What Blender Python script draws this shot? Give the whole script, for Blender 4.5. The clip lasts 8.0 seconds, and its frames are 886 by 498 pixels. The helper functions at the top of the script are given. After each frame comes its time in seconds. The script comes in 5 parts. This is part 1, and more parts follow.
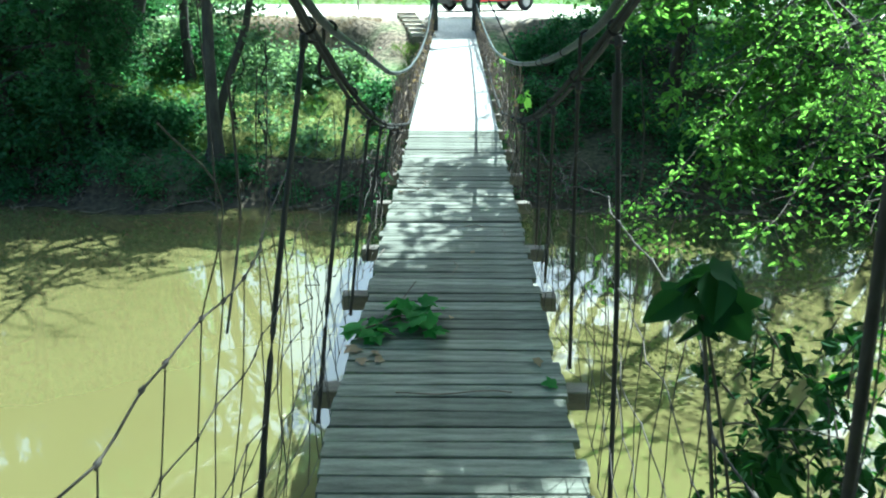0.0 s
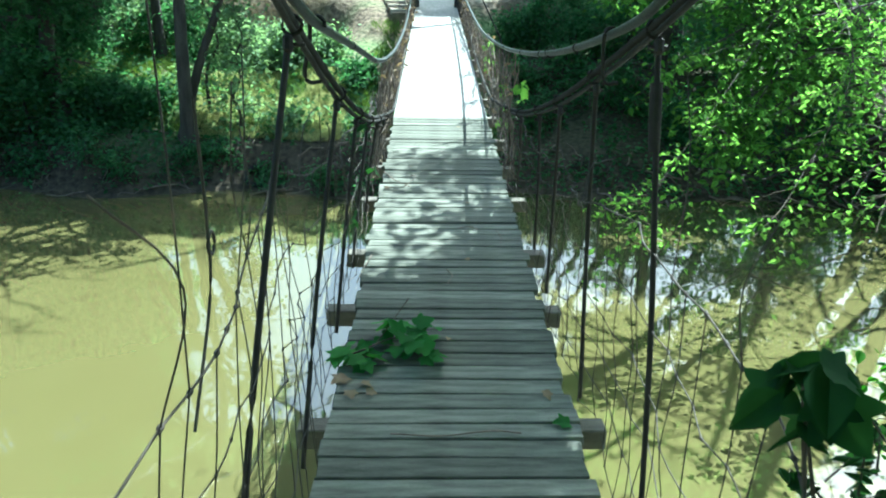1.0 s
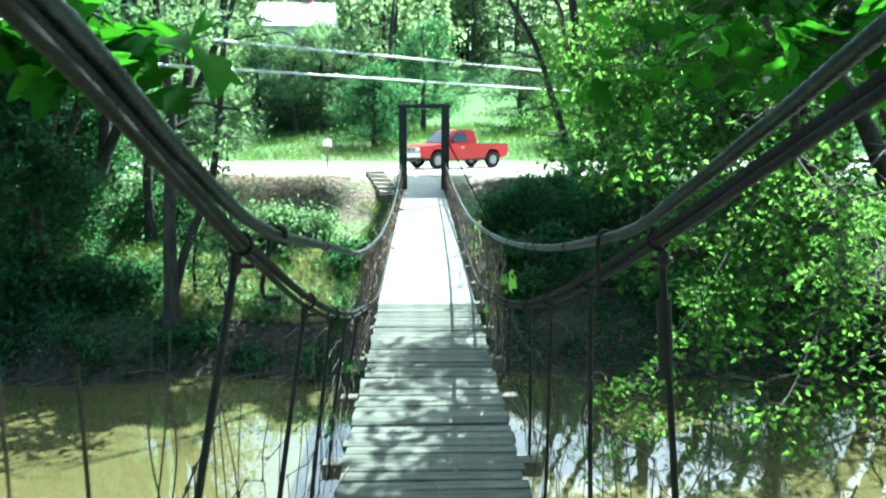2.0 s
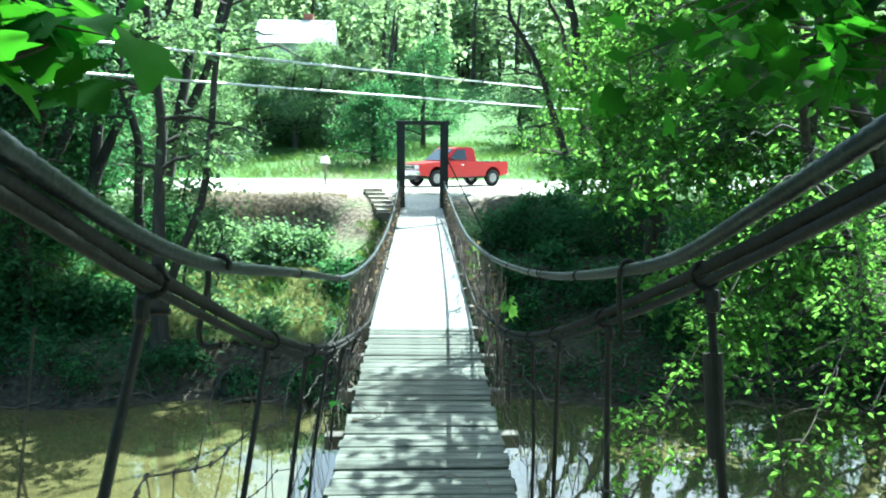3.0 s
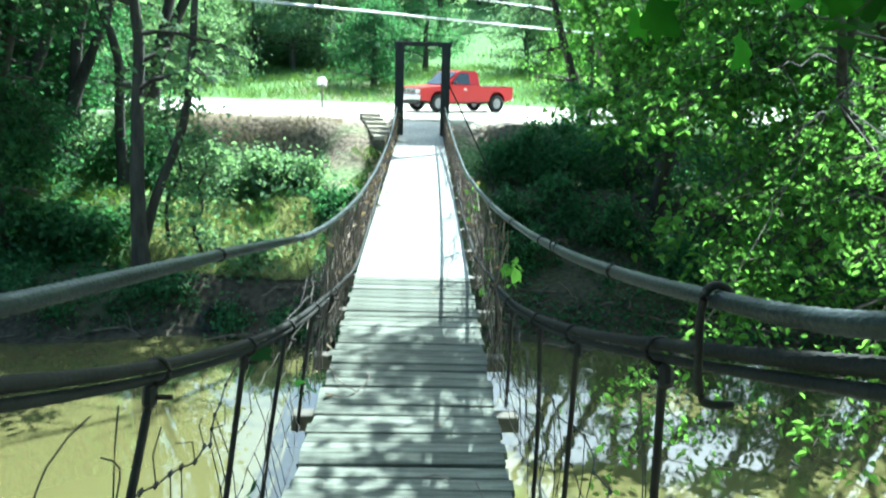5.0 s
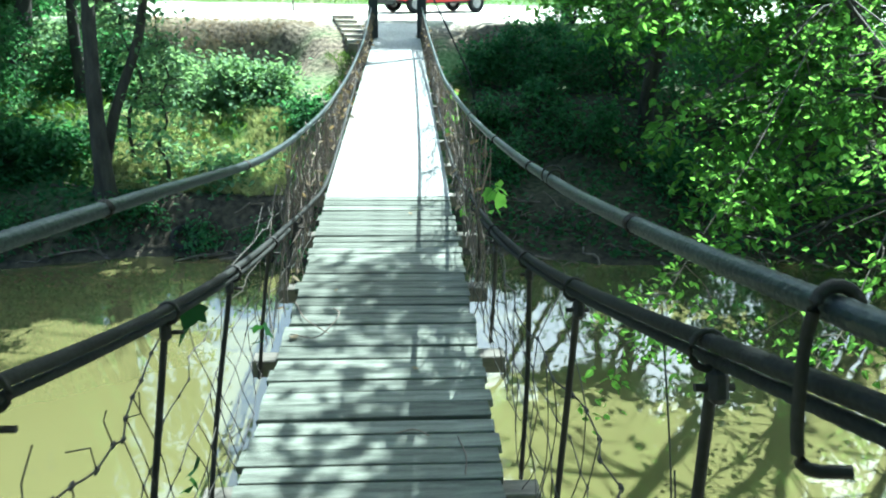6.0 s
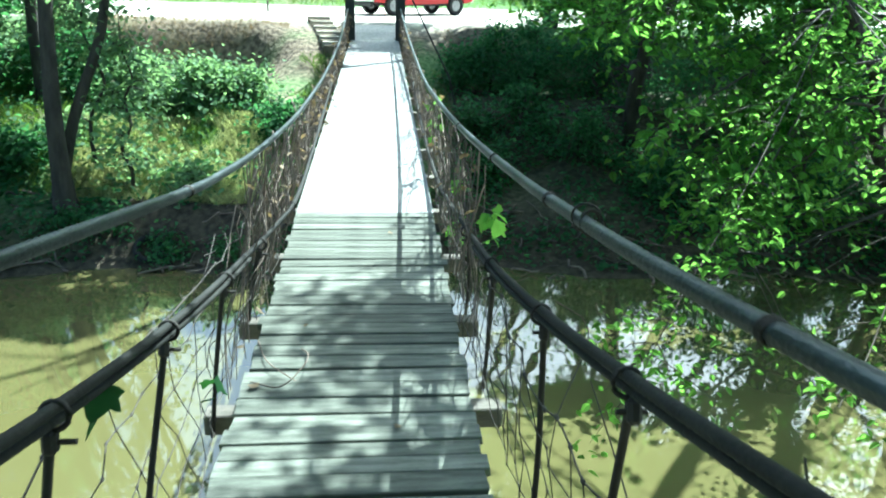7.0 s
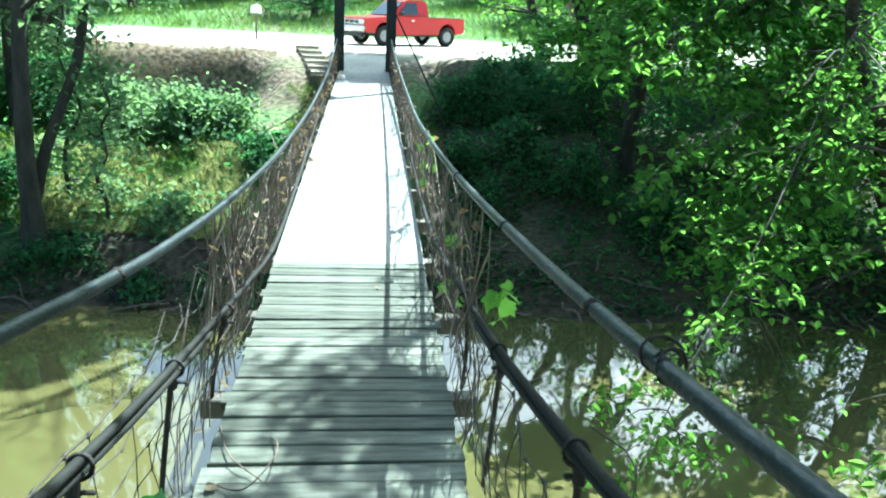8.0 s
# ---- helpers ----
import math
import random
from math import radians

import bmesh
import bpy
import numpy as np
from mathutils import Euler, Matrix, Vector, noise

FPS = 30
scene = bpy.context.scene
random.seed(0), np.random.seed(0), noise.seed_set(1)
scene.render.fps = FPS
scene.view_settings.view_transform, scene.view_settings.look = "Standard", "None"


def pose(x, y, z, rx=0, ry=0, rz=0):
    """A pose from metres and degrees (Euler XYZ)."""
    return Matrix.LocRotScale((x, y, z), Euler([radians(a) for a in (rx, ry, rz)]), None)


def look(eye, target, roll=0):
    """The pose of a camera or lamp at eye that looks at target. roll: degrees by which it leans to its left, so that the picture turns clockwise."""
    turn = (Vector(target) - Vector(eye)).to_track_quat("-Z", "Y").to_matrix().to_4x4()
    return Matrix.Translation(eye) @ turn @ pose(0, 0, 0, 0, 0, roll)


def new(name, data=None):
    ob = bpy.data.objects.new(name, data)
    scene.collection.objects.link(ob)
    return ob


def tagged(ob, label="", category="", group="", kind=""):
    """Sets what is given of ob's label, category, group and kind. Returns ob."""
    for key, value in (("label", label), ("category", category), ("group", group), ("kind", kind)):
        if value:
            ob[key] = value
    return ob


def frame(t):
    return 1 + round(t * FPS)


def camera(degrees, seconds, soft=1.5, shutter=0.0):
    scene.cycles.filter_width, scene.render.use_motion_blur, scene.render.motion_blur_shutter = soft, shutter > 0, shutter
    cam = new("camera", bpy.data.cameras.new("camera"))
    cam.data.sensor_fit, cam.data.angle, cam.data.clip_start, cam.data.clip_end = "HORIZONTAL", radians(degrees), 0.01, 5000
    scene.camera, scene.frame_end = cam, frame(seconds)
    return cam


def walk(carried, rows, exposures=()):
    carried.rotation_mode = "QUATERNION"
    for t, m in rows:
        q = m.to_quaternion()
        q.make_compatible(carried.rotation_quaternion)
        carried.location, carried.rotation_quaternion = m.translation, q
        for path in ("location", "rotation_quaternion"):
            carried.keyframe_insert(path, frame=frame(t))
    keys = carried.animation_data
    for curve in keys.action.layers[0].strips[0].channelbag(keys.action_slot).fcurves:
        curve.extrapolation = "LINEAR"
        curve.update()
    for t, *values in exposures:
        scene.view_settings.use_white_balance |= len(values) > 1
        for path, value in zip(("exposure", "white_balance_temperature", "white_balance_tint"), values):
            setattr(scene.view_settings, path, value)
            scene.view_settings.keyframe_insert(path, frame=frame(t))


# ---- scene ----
cam = camera(60.0, 8.0, soft=2.0, shutter=0.3)
PATH = [
    (0, (-0.062, 2.068, 1.786), (-0.079, 3.957, 1.127), 0.08),
    (0.5, (-0.105, 2.305, 1.824), (-0.092, 4.177, 1.120), 0.33),
    (1, (-0.162, 2.505, 1.835), (-0.119, 4.372, 1.117), 0.85),
    (1.5, (-0.202, 2.716, 1.879), (-0.135, 4.620, 1.270), 0.56),
    (2, (-0.116, 2.880, 1.897), (-0.050, 4.858, 1.610), 0.16),
    (2.2, (-0.094, 2.956, 1.884), (-0.028, 4.940, 1.637), 0.04),
    (3.3, (-0.037, 3.500, 1.870), (0.024, 5.485, 1.635), 0.74),
    (3.5, (-0.003, 3.601, 1.877), (0.048, 5.590, 1.675), 0.87),
    (4, (0.029, 3.756, 1.919), (0.074, 5.736, 1.638), 2.06),
    (4.5, (-0.005, 4.018, 1.918), (0.060, 5.997, 1.639), 3.26),
    (5, (0.014, 4.181, 1.908), (0.081, 6.132, 1.475), 1.66),
    (5.2, (0.018, 4.270, 1.900), (0.101, 6.200, 1.384), 2.08),
    (6.3, (0.091, 4.860, 1.860), (0.217, 6.736, 1.178), 0.30),
    (6.5, (0.095, 4.973, 1.846), (0.230, 6.846, 1.158), 0.28),
    (7, (0.061, 5.270, 1.812), (0.234, 7.151, 1.156), 1.57),
    (7.5, (0.060, 5.552, 1.812), (0.252, 7.444, 1.192), 2.32),
    (8, (0.065, 5.815, 1.815), (0.273, 7.716, 1.230), 2.70),
]

# a slow walk along a sagging footbridge
walk(cam, [(t, look(eye, target, roll)) for t, eye, target, roll in PATH], [(0, 2.10, 5230, -12), (8, 2.10, 5230, -12)])

# ---- light ----
SUN_TO = Vector((0.36, 0.70, 1.0)).normalized()
world = bpy.data.worlds.new("world")
scene.world = world
world.use_nodes = True
wn = world.node_tree
sky = wn.nodes.new("ShaderNodeTexSky")
sky.sky_type = "NISHITA"
sky.sun_disc = False
sky.sun_elevation = math.asin(SUN_TO.z)
sky.sun_rotation = math.atan2(SUN_TO.x, SUN_TO.y)
bg = wn.nodes["Background"]
wn.links.new(sky.outputs[0], bg.inputs[0])
bg.inputs[1].default_value = 0.088
sky.dust_density = 4.0
sky.air_density = 1.2
sun = new("sun", bpy.data.lights.new("sun", "SUN"))
sun.data.energy = 5.5
sun.data.angle = radians(0.35)
sun.data.color = (1.0, 0.95, 0.86)
sun.matrix_world = look(SUN_TO * 60, (0, 0, 0))


# ---- materials ----
def mat(name, base, rough=0.6, metal=0.0, var=0.25, scale=6.0, fine=60.0, bump=0.15, tint=None, rand=0.0, isl=0.0,
        stretch=(1, 1, 1), spec=0.5, trans=0.0, tcol=None):
    """A node material: two scales of noise in colour and relief, shifts per object or per island."""
    m = bpy.data.materials.new(name)
    m.use_nodes = True
    nt = m.node_tree
    N, L = nt.nodes, nt.links
    p = N["Principled BSDF"]
    tc = N.new("ShaderNodeTexCoord")
    mp = N.new("ShaderNodeMapping")
    mp.inputs["Scale"].default_value = stretch
    L.new(tc.outputs["Object"], mp.inputs["Vector"])
    big, small = N.new("ShaderNodeTexNoise"), N.new("ShaderNodeTexNoise")
    for n, s, d in ((big, scale, 4), (small, fine, 6)):
        n.inputs["Scale"].default_value = s
        n.inputs["Detail"].default_value = d
        L.new(mp.outputs[0], n.inputs["Vector"])
    ramp = N.new("ShaderNodeValToRGB")
    t2 = tint or tuple(c * (1 - var) for c in base)
    ramp.color_ramp.elements[0].color = (*t2, 1)
    ramp.color_ramp.elements[1].color = (*[min(1, c * (1 + var * 0.7)) for c in base], 1)
    ramp.color_ramp.elements[0].position, ramp.color_ramp.elements[1].position = 0.33, 0.68
    L.new(big.outputs["Fac"], ramp.inputs["Fac"])
    hsv = N.new("ShaderNodeHueSaturation")
    add = N.new("ShaderNodeMath")
    add.operation = "MULTIPLY_ADD"
    L.new(small.outputs["Fac"], add.inputs[0])
    add.inputs[1].default_value, add.inputs[2].default_value = var * 1.6, 1 - var * 0.8
    out = add.outputs[0]
    if rand or isl:
        src = N.new("ShaderNodeObjectInfo").outputs["Random"] if rand else N.new("ShaderNodeNewGeometry").outputs["Random Per Island"]
        k = rand or isl
        mul = N.new("ShaderNodeMath")
        mul.operation = "MULTIPLY_ADD"
        L.new(src, mul.inputs[0])
        mul.inputs[1].default_value, mul.inputs[2].default_value = 2 * k, 1 - k
        pr = N.new("ShaderNodeMath")
        pr.operation = "MULTIPLY"
        L.new(out, pr.inputs[0])
        L.new(mul.outputs[0], pr.inputs[1])
        out = pr.outputs[0]
        hm = N.new("ShaderNodeMath")
        hm.operation = "MULTIPLY_ADD"
        L.new(src, hm.inputs[0])
        hm.inputs[1].default_value, hm.inputs[2].default_value = -0.05 * k, 0.5 + 0.02 * k
        L.new(hm.outputs[0], hsv.inputs["Hue"])
    L.new(ramp.outputs[0], hsv.inputs["Color"])
    L.new(out, hsv.inputs["Value"])
    L.new(hsv.outputs[0], p.inputs["Base Color"])
    p.inputs["Roughness"].default_value = rough
    p.inputs["Metallic"].default_value = metal
    p.inputs["Specular IOR Level"].default_value = spec
    if bump:
        b = N.new("ShaderNodeBump")
        b.inputs["Strength"].default_value = bump
        b.inputs["Distance"].default_value = 0.01
        L.new(small.outputs["Fac"], b.inputs["Height"])
        L.new(b.outputs[0], p.inputs["Normal"])
    if trans:
        tr = N.new("ShaderNodeBsdfTranslucent")
        h2 = N.new("ShaderNodeHueSaturation")
        h2.inputs["Color"].default_value = (*(tcol or base), 1)
        L.new(out, h2.inputs["Value"])
        L.new(h2.outputs[0], tr.inputs["Color"])
        mix = N.new("ShaderNodeMixShader")
        mix.inputs[0].default_value = trans
        L.new(p.outputs[0], mix.inputs[1])
        L.new(tr.outputs[0], mix.inputs[2])
        L.new(mix.outputs[0], N["Material Output"].inputs["Surface"])
    return m


M_BOARD = mat("bleached_board", (0.21, 0.21, 0.20), 0.6, var=0.25, scale=3, fine=40, bump=0.3, rand=0.08, stretch=(6, 1.2, 6))
M_PLANK = mat("weathered_plank", (0.138, 0.145, 0.122), 0.8, spec=0.12, var=0.45, scale=3, fine=40, bump=0.45, rand=0.3, stretch=(1.2, 9, 6))
M_BEAM = mat("beam_timber", (0.12, 0.105, 0.085), 0.8, var=0.35, scale=5, fine=40, bump=0.4, stretch=(1.5, 6, 6))
M_TOWER = mat("tower_timber", (0.045, 0.042, 0.038), 0.8, var=0.35, scale=4, fine=30, bump=0.4, stretch=(5, 5, 1))
M_ROPE = mat("galvanised_rope", (0.050, 0.060, 0.064), 0.40, 0.7, spec=0.4, var=0.3, scale=7, fine=80, bump=0.3)
M_ROPE_DARK = mat("weathered_rope", (0.018, 0.018, 0.016), 0.75, 0.0, spec=0.2, var=0.35, scale=7, fine=80, bump=0.3)
M_IRON = mat("rusty_iron", (0.026, 0.021, 0.018), 0.75, 0.3, var=0.4, scale=20, fine=120, bump=0.3)
M_WIRE = mat("fence_wire", (0.040, 0.032, 0.026), 0.75, 0.1, var=0.3, scale=20, bump=0)
M_VINE = mat("dry_vine", (0.15, 0.115, 0.09), 0.85, var=0.4, scale=9, bump=0, isl=0.45)
M_BARK = mat("bark", (0.052, 0.044, 0.036), 0.9, var=0.45, scale=3, fine=18, bump=0.9, stretch=(3, 3, 0.7))
M_TWIG = mat("twig", (0.07, 0.055, 0.04), 0.85, var=0.3, bump=0.2)
M_GRASS = mat("grass", (0.12, 0.19, 0.06), 0.8, var=0.45, scale=1.3, fine=30, bump=0, isl=0.35, trans=0.35, tcol=(0.16, 0.26, 0.03))
# pale dry grass, its colour lightened further to look sunlit
M_STRAW_SUNLIT = mat("sunlit_straw_grass", (0.44, 0.45, 0.24), 0.8, var=0.35, scale=1.3, fine=30, bump=0, isl=0.4, trans=0.4, tcol=(0.42, 0.45, 0.16))
M_DRYGRASS = mat("dry_grass", (0.30, 0.24, 0.16), 0.85, var=0.4, scale=1.3, fine=30, bump=0, isl=0.35, trans=0.25, tcol=(0.3, 0.2, 0.08))
M_RED = mat("red_paint", (0.42, 0.010, 0.014), 0.3, var=0.08, scale=2, fine=90, bump=0.02)
M_CHROME = mat("chrome", (0.75, 0.75, 0.77), 0.2, 0.9, var=0.1, bump=0.05)
M_BLACK = mat("black_plastic", (0.02, 0.02, 0.022), 0.6, var=0.2, bump=0.1)
M_TYRE = mat("tyre_rubber", (0.018, 0.018, 0.018), 0.85, var=0.3, bump=0.2)
M_GLASSD = mat("car_glass", (0.03, 0.04, 0.045), 0.06, var=0.1, bump=0, spec=0.8)
M_LENS = mat("lamp_lens", (0.75, 0.75, 0.72), 0.15, var=0.1, bump=0)
M_WHITE = mat("white_paint", (0.75, 0.75, 0.73), 0.5, var=0.12, scale=5, bump=0.1)
M_ROOF = mat("pale_roof", (0.62, 0.62, 0.6), 0.6, var=0.12, scale=2, bump=0.1)
M_BRICK = mat("chimney_brick", (0.35, 0.13, 0.09), 0.85, var=0.3, scale=9, bump=0.3)
M_TIE = mat("step_timber", (0.50, 0.45, 0.36), 0.85, var=0.3, scale=5, bump=0.4)
M_EARTH = mat("earth", (0.22, 0.17, 0.12), 0.95, var=0.35, scale=5, fine=40, bump=0.5)
M_RIM = mat("steel_rim", (0.32, 0.32, 0.33), 0.4, 0.7, var=0.2, bump=0.05)
M_ALU = mat("line_wire", (0.80, 0.81, 0.82), 0.4, 0.1, var=0.1, bump=0)


def leafmat(name, base, tcol, isl=0.4, rough=0.6, trans=0.38):
    return mat(name, base, rough, var=0.25, scale=0.5, fine=25, bump=0, isl=isl, trans=trans, tcol=tcol, spec=0.04)


M_LEAF_A = leafmat("leaf_bright", (0.095, 0.190, 0.046), (0.25, 0.50, 0.072), isl=0.5, trans=0.55)
M_LEAF_B = leafmat("leaf_deep", (0.050, 0.112, 0.050), (0.12, 0.31, 0.09))
M_LEAF_C = leafmat("leaf_grey_green", (0.13, 0.205, 0.115), (0.32, 0.50, 0.18))
# paler leaf green: the haze over the far woods is put into the colour
M_LEAF_FAR = leafmat("leaf_far_hazy", (0.15, 0.225, 0.12), (0.42, 0.58, 0.24))
M_LEAF_NEAR = leafmat("leaf_near", (0.024, 0.075, 0.013), (0.058, 0.21, 0.008), 0.6, trans=0.48)
# leaf green darkened in its colour, for leaves that hang in shade
M_LEAF_SHADE = leafmat("leaf_in_shade", (0.022, 0.055, 0.022), (0.03, 0.09, 0.015), 0.3)
M_LEAF_DEAD = leafmat("leaf_litter", (0.24, 0.19, 0.13), (0.2, 0.14, 0.06))
M_LEAF_FRESH = leafmat("leaf_fallen", (0.05, 0.15, 0.04), (0.07, 0.25, 0.03), 0.3)

# murky creek water: mud-coloured body under a clear gloss
M_WATER = bpy.data.materials.new("creek_water")
M_WATER.use_nodes = True
nt = M_WATER.node_tree
p = nt.nodes["Principled BSDF"]
tc = nt.nodes.new("ShaderNodeTexCoord")
n1 = nt.nodes.new("ShaderNodeTexNoise")
n1.inputs["Scale"].default_value = 0.35
n1.inputs["Detail"].default_value = 3
nt.links.new(tc.outputs["Object"], n1.inputs["Vector"])
cr = nt.nodes.new("ShaderNodeValToRGB")
cr.color_ramp.elements[0].color = (0.088, 0.081, 0.030, 1)
cr.color_ramp.elements[1].color = (0.112, 0.104, 0.043, 1)
nt.links.new(n1.outputs["Fac"], cr.inputs["Fac"])
nt.links.new(cr.outputs[0], p.inputs["Base Color"])
p.inputs["Roughness"].default_value = 0.03
p.inputs["IOR"].default_value = 2.05
n2 = nt.nodes.new("ShaderNodeTexNoise")
n2.inputs["Scale"].default_value = 2.2
n2.inputs["Detail"].default_value = 1
nt.links.new(tc.outputs["Object"], n2.inputs["Vector"])
bp = nt.nodes.new("ShaderNodeBump")
bp.inputs["Strength"].default_value = 0.06
bp.inputs["Distance"].default_value = 0.05
nt.links.new(n2.outputs["Fac"], bp.inputs["Height"])
nt.links.new(bp.outputs[0], p.inputs["Normal"])

# the ground's material: gravel road, dry bank, grass and mud by place
M_GROUND = bpy.data.materials.new("creek_bank")
M_GROUND.use_nodes = True
nt = M_GROUND.node_tree
p = nt.nodes["Principled BSDF"]
p.inputs["Roughness"].default_value = 0.95
p.inputs["Specular IOR Level"].default_value = 0.15
tc = nt.nodes.new("ShaderNodeTexCoord")
att = nt.nodes.new("ShaderNodeVertexColor")
att.layer_name = "soil"
sep = nt.nodes.new("ShaderNodeSeparateColor")
nt.links.new(att.outputs["Color"], sep.inputs[0])
ns = []
for s, d in ((0.7, 5), (9.0, 6), (55.0, 4)):
    n = nt.nodes.new("ShaderNodeTexNoise")
    n.inputs["Scale"].default_value, n.inputs["Detail"].default_value = s, d
    nt.links.new(tc.outputs["Object"], n.inputs["Vector"])
    ns.append(n)


def two(a, b, n):
    r = nt.nodes.new("ShaderNodeValToRGB")
    r.color_ramp.elements[0].color, r.color_ramp.elements[1].color = (*a, 1), (*b, 1)
    r.color_ramp.elements[0].position, r.color_ramp.elements[1].position = 0.35, 0.65
    nt.links.new(n.outputs["Fac"], r.inputs["Fac"])
    return r.outputs[0]


mud, grass = two((0.030, 0.026, 0.020), (0.088, 0.071, 0.050), ns[1]), two((0.07, 0.15, 0.045), (0.16, 0.26, 0.095), ns[1])
dry, road = two((0.085, 0.068, 0.052), (0.27, 0.215, 0.155), ns[1]), two((0.40, 0.37, 0.32), (0.55, 0.52, 0.46), ns[2])
last = mud
for k, c in enumerate((grass, dry, road)):
    mx = nt.nodes.new("ShaderNodeMix")
    mx.data_type = "RGBA"
    nt.links.new(sep.outputs[k], mx.inputs[0])
    nt.links.new(last, mx.inputs[6])
    nt.links.new(c, mx.inputs[7])
    last = mx.outputs[2]
nt.links.new(last, p.inputs["Base Color"])
bp = nt.nodes.new("ShaderNodeBump")
bp.inputs["Strength"].default_value, bp.inputs["Distance"].default_value = 0.7, 0.05
nt.links.new(ns[1].outputs["Fac"], bp.inputs["Height"])
nt.links.new(bp.outputs[0], p.inputs["Normal"])


# ---- mesh helpers ----
def empty(name, label, category, at=(0, 0, 0), group="", kind=""):
    ob = new(name)
    ob.location = at
    ob.empty_display_size = 0.2
    return tagged(ob, label, category, group, kind)


def put(name, verts, faces, material, parent=None, label="", smooth=False, kind=""):
    me = bpy.data.meshes.new(name)
    me.from_pydata(verts, [], faces)
    me.materials.append(material)
    if smooth:
        me.polygons.foreach_set("use_smooth", [True] * len(me.polygons))
    me.update()
    ob = new(name, me)
    if parent is not None:
        ob.parent = parent
        ob.matrix_parent_inverse = Matrix.Translation(parent_place(parent)).inverted()
    if label:
        ob["label"] = label
    if kind:
        ob["kind"] = kind
    return ob


def parent_place(ob):
    """Where a thing's Empty stands; meshes under it lie at the world's origin."""
    v = Vector((0, 0, 0))
    if ob.type == "MESH":
        return v
    while ob is not None:
        v = v + ob.location
        ob = ob.parent
    return v


def part(name, bm, material, parent=None, label="", smooth=False, kind=""):
    me = bpy.data.meshes.new(name)
    bm.to_mesh(me)
    bm.free()
    me.materials.append(material)
    if smooth:
        me.polygons.foreach_set("use_smooth", [True] * len(me.polygons))
    ob = new(name, me)
    if parent is not None:
        ob.parent = parent
        ob.matrix_parent_inverse = Matrix.Translation(parent_place(parent)).inverted()
    if label:
        ob["label"] = label
    if kind:
        ob["kind"] = kind
    return ob


def box(bm, cx, cy, cz, sx, sy, sz, bevel=0.0, m=None):
    r = bmesh.ops.create_cube(bm, size=1.0, matrix=(m or Matrix()) @ Matrix.Translation((cx, cy, cz)) @ Matrix.Diagonal((sx, sy, sz, 1)))
    if bevel:
        es = list({e for v in r["verts"] for e in v.link_edges})
        bmesh.ops.bevel(bm, geom=es, offset=bevel, segments=1, affect="EDGES", clamp_overlap=True)
    return bm


def cyl(bm, a, b, r1, r2=None, seg=10):
    a, b = Vector(a), Vector(b)
    d = b - a
    m = Matrix.Translation((a + b) / 2) @ d.to_track_quat("Z", "Y").to_matrix().to_4x4()
    bmesh.ops.create_cone(bm, cap_ends=True, segments=seg, radius1=r1, radius2=r1 if r2 is None else r2, depth=d.length, matrix=m)
    return bm


def spline(pts, step):
    """A smooth curve through the points, at even steps."""
    P = np.array(pts, float)
    Q = np.vstack([2 * P[0] - P[1], P, 2 * P[-1] - P[-2]])
    out = []
    for i in range(1, len(Q) - 2):
        a, b, c, d = Q[i - 1], Q[i], Q[i + 1], Q[i + 2]
        n = max(1, int(np.linalg.norm(c - b) / step))
        for k in range(n):
            t = k / n
            out.append(0.5 * ((2 * b) + (c - a) * t + (2 * a - 5 * b + 4 * c - d) * t * t + (3 * b - a - 3 * c + d) * t ** 3))
    out.append(P[-1])
    return np.array(out)


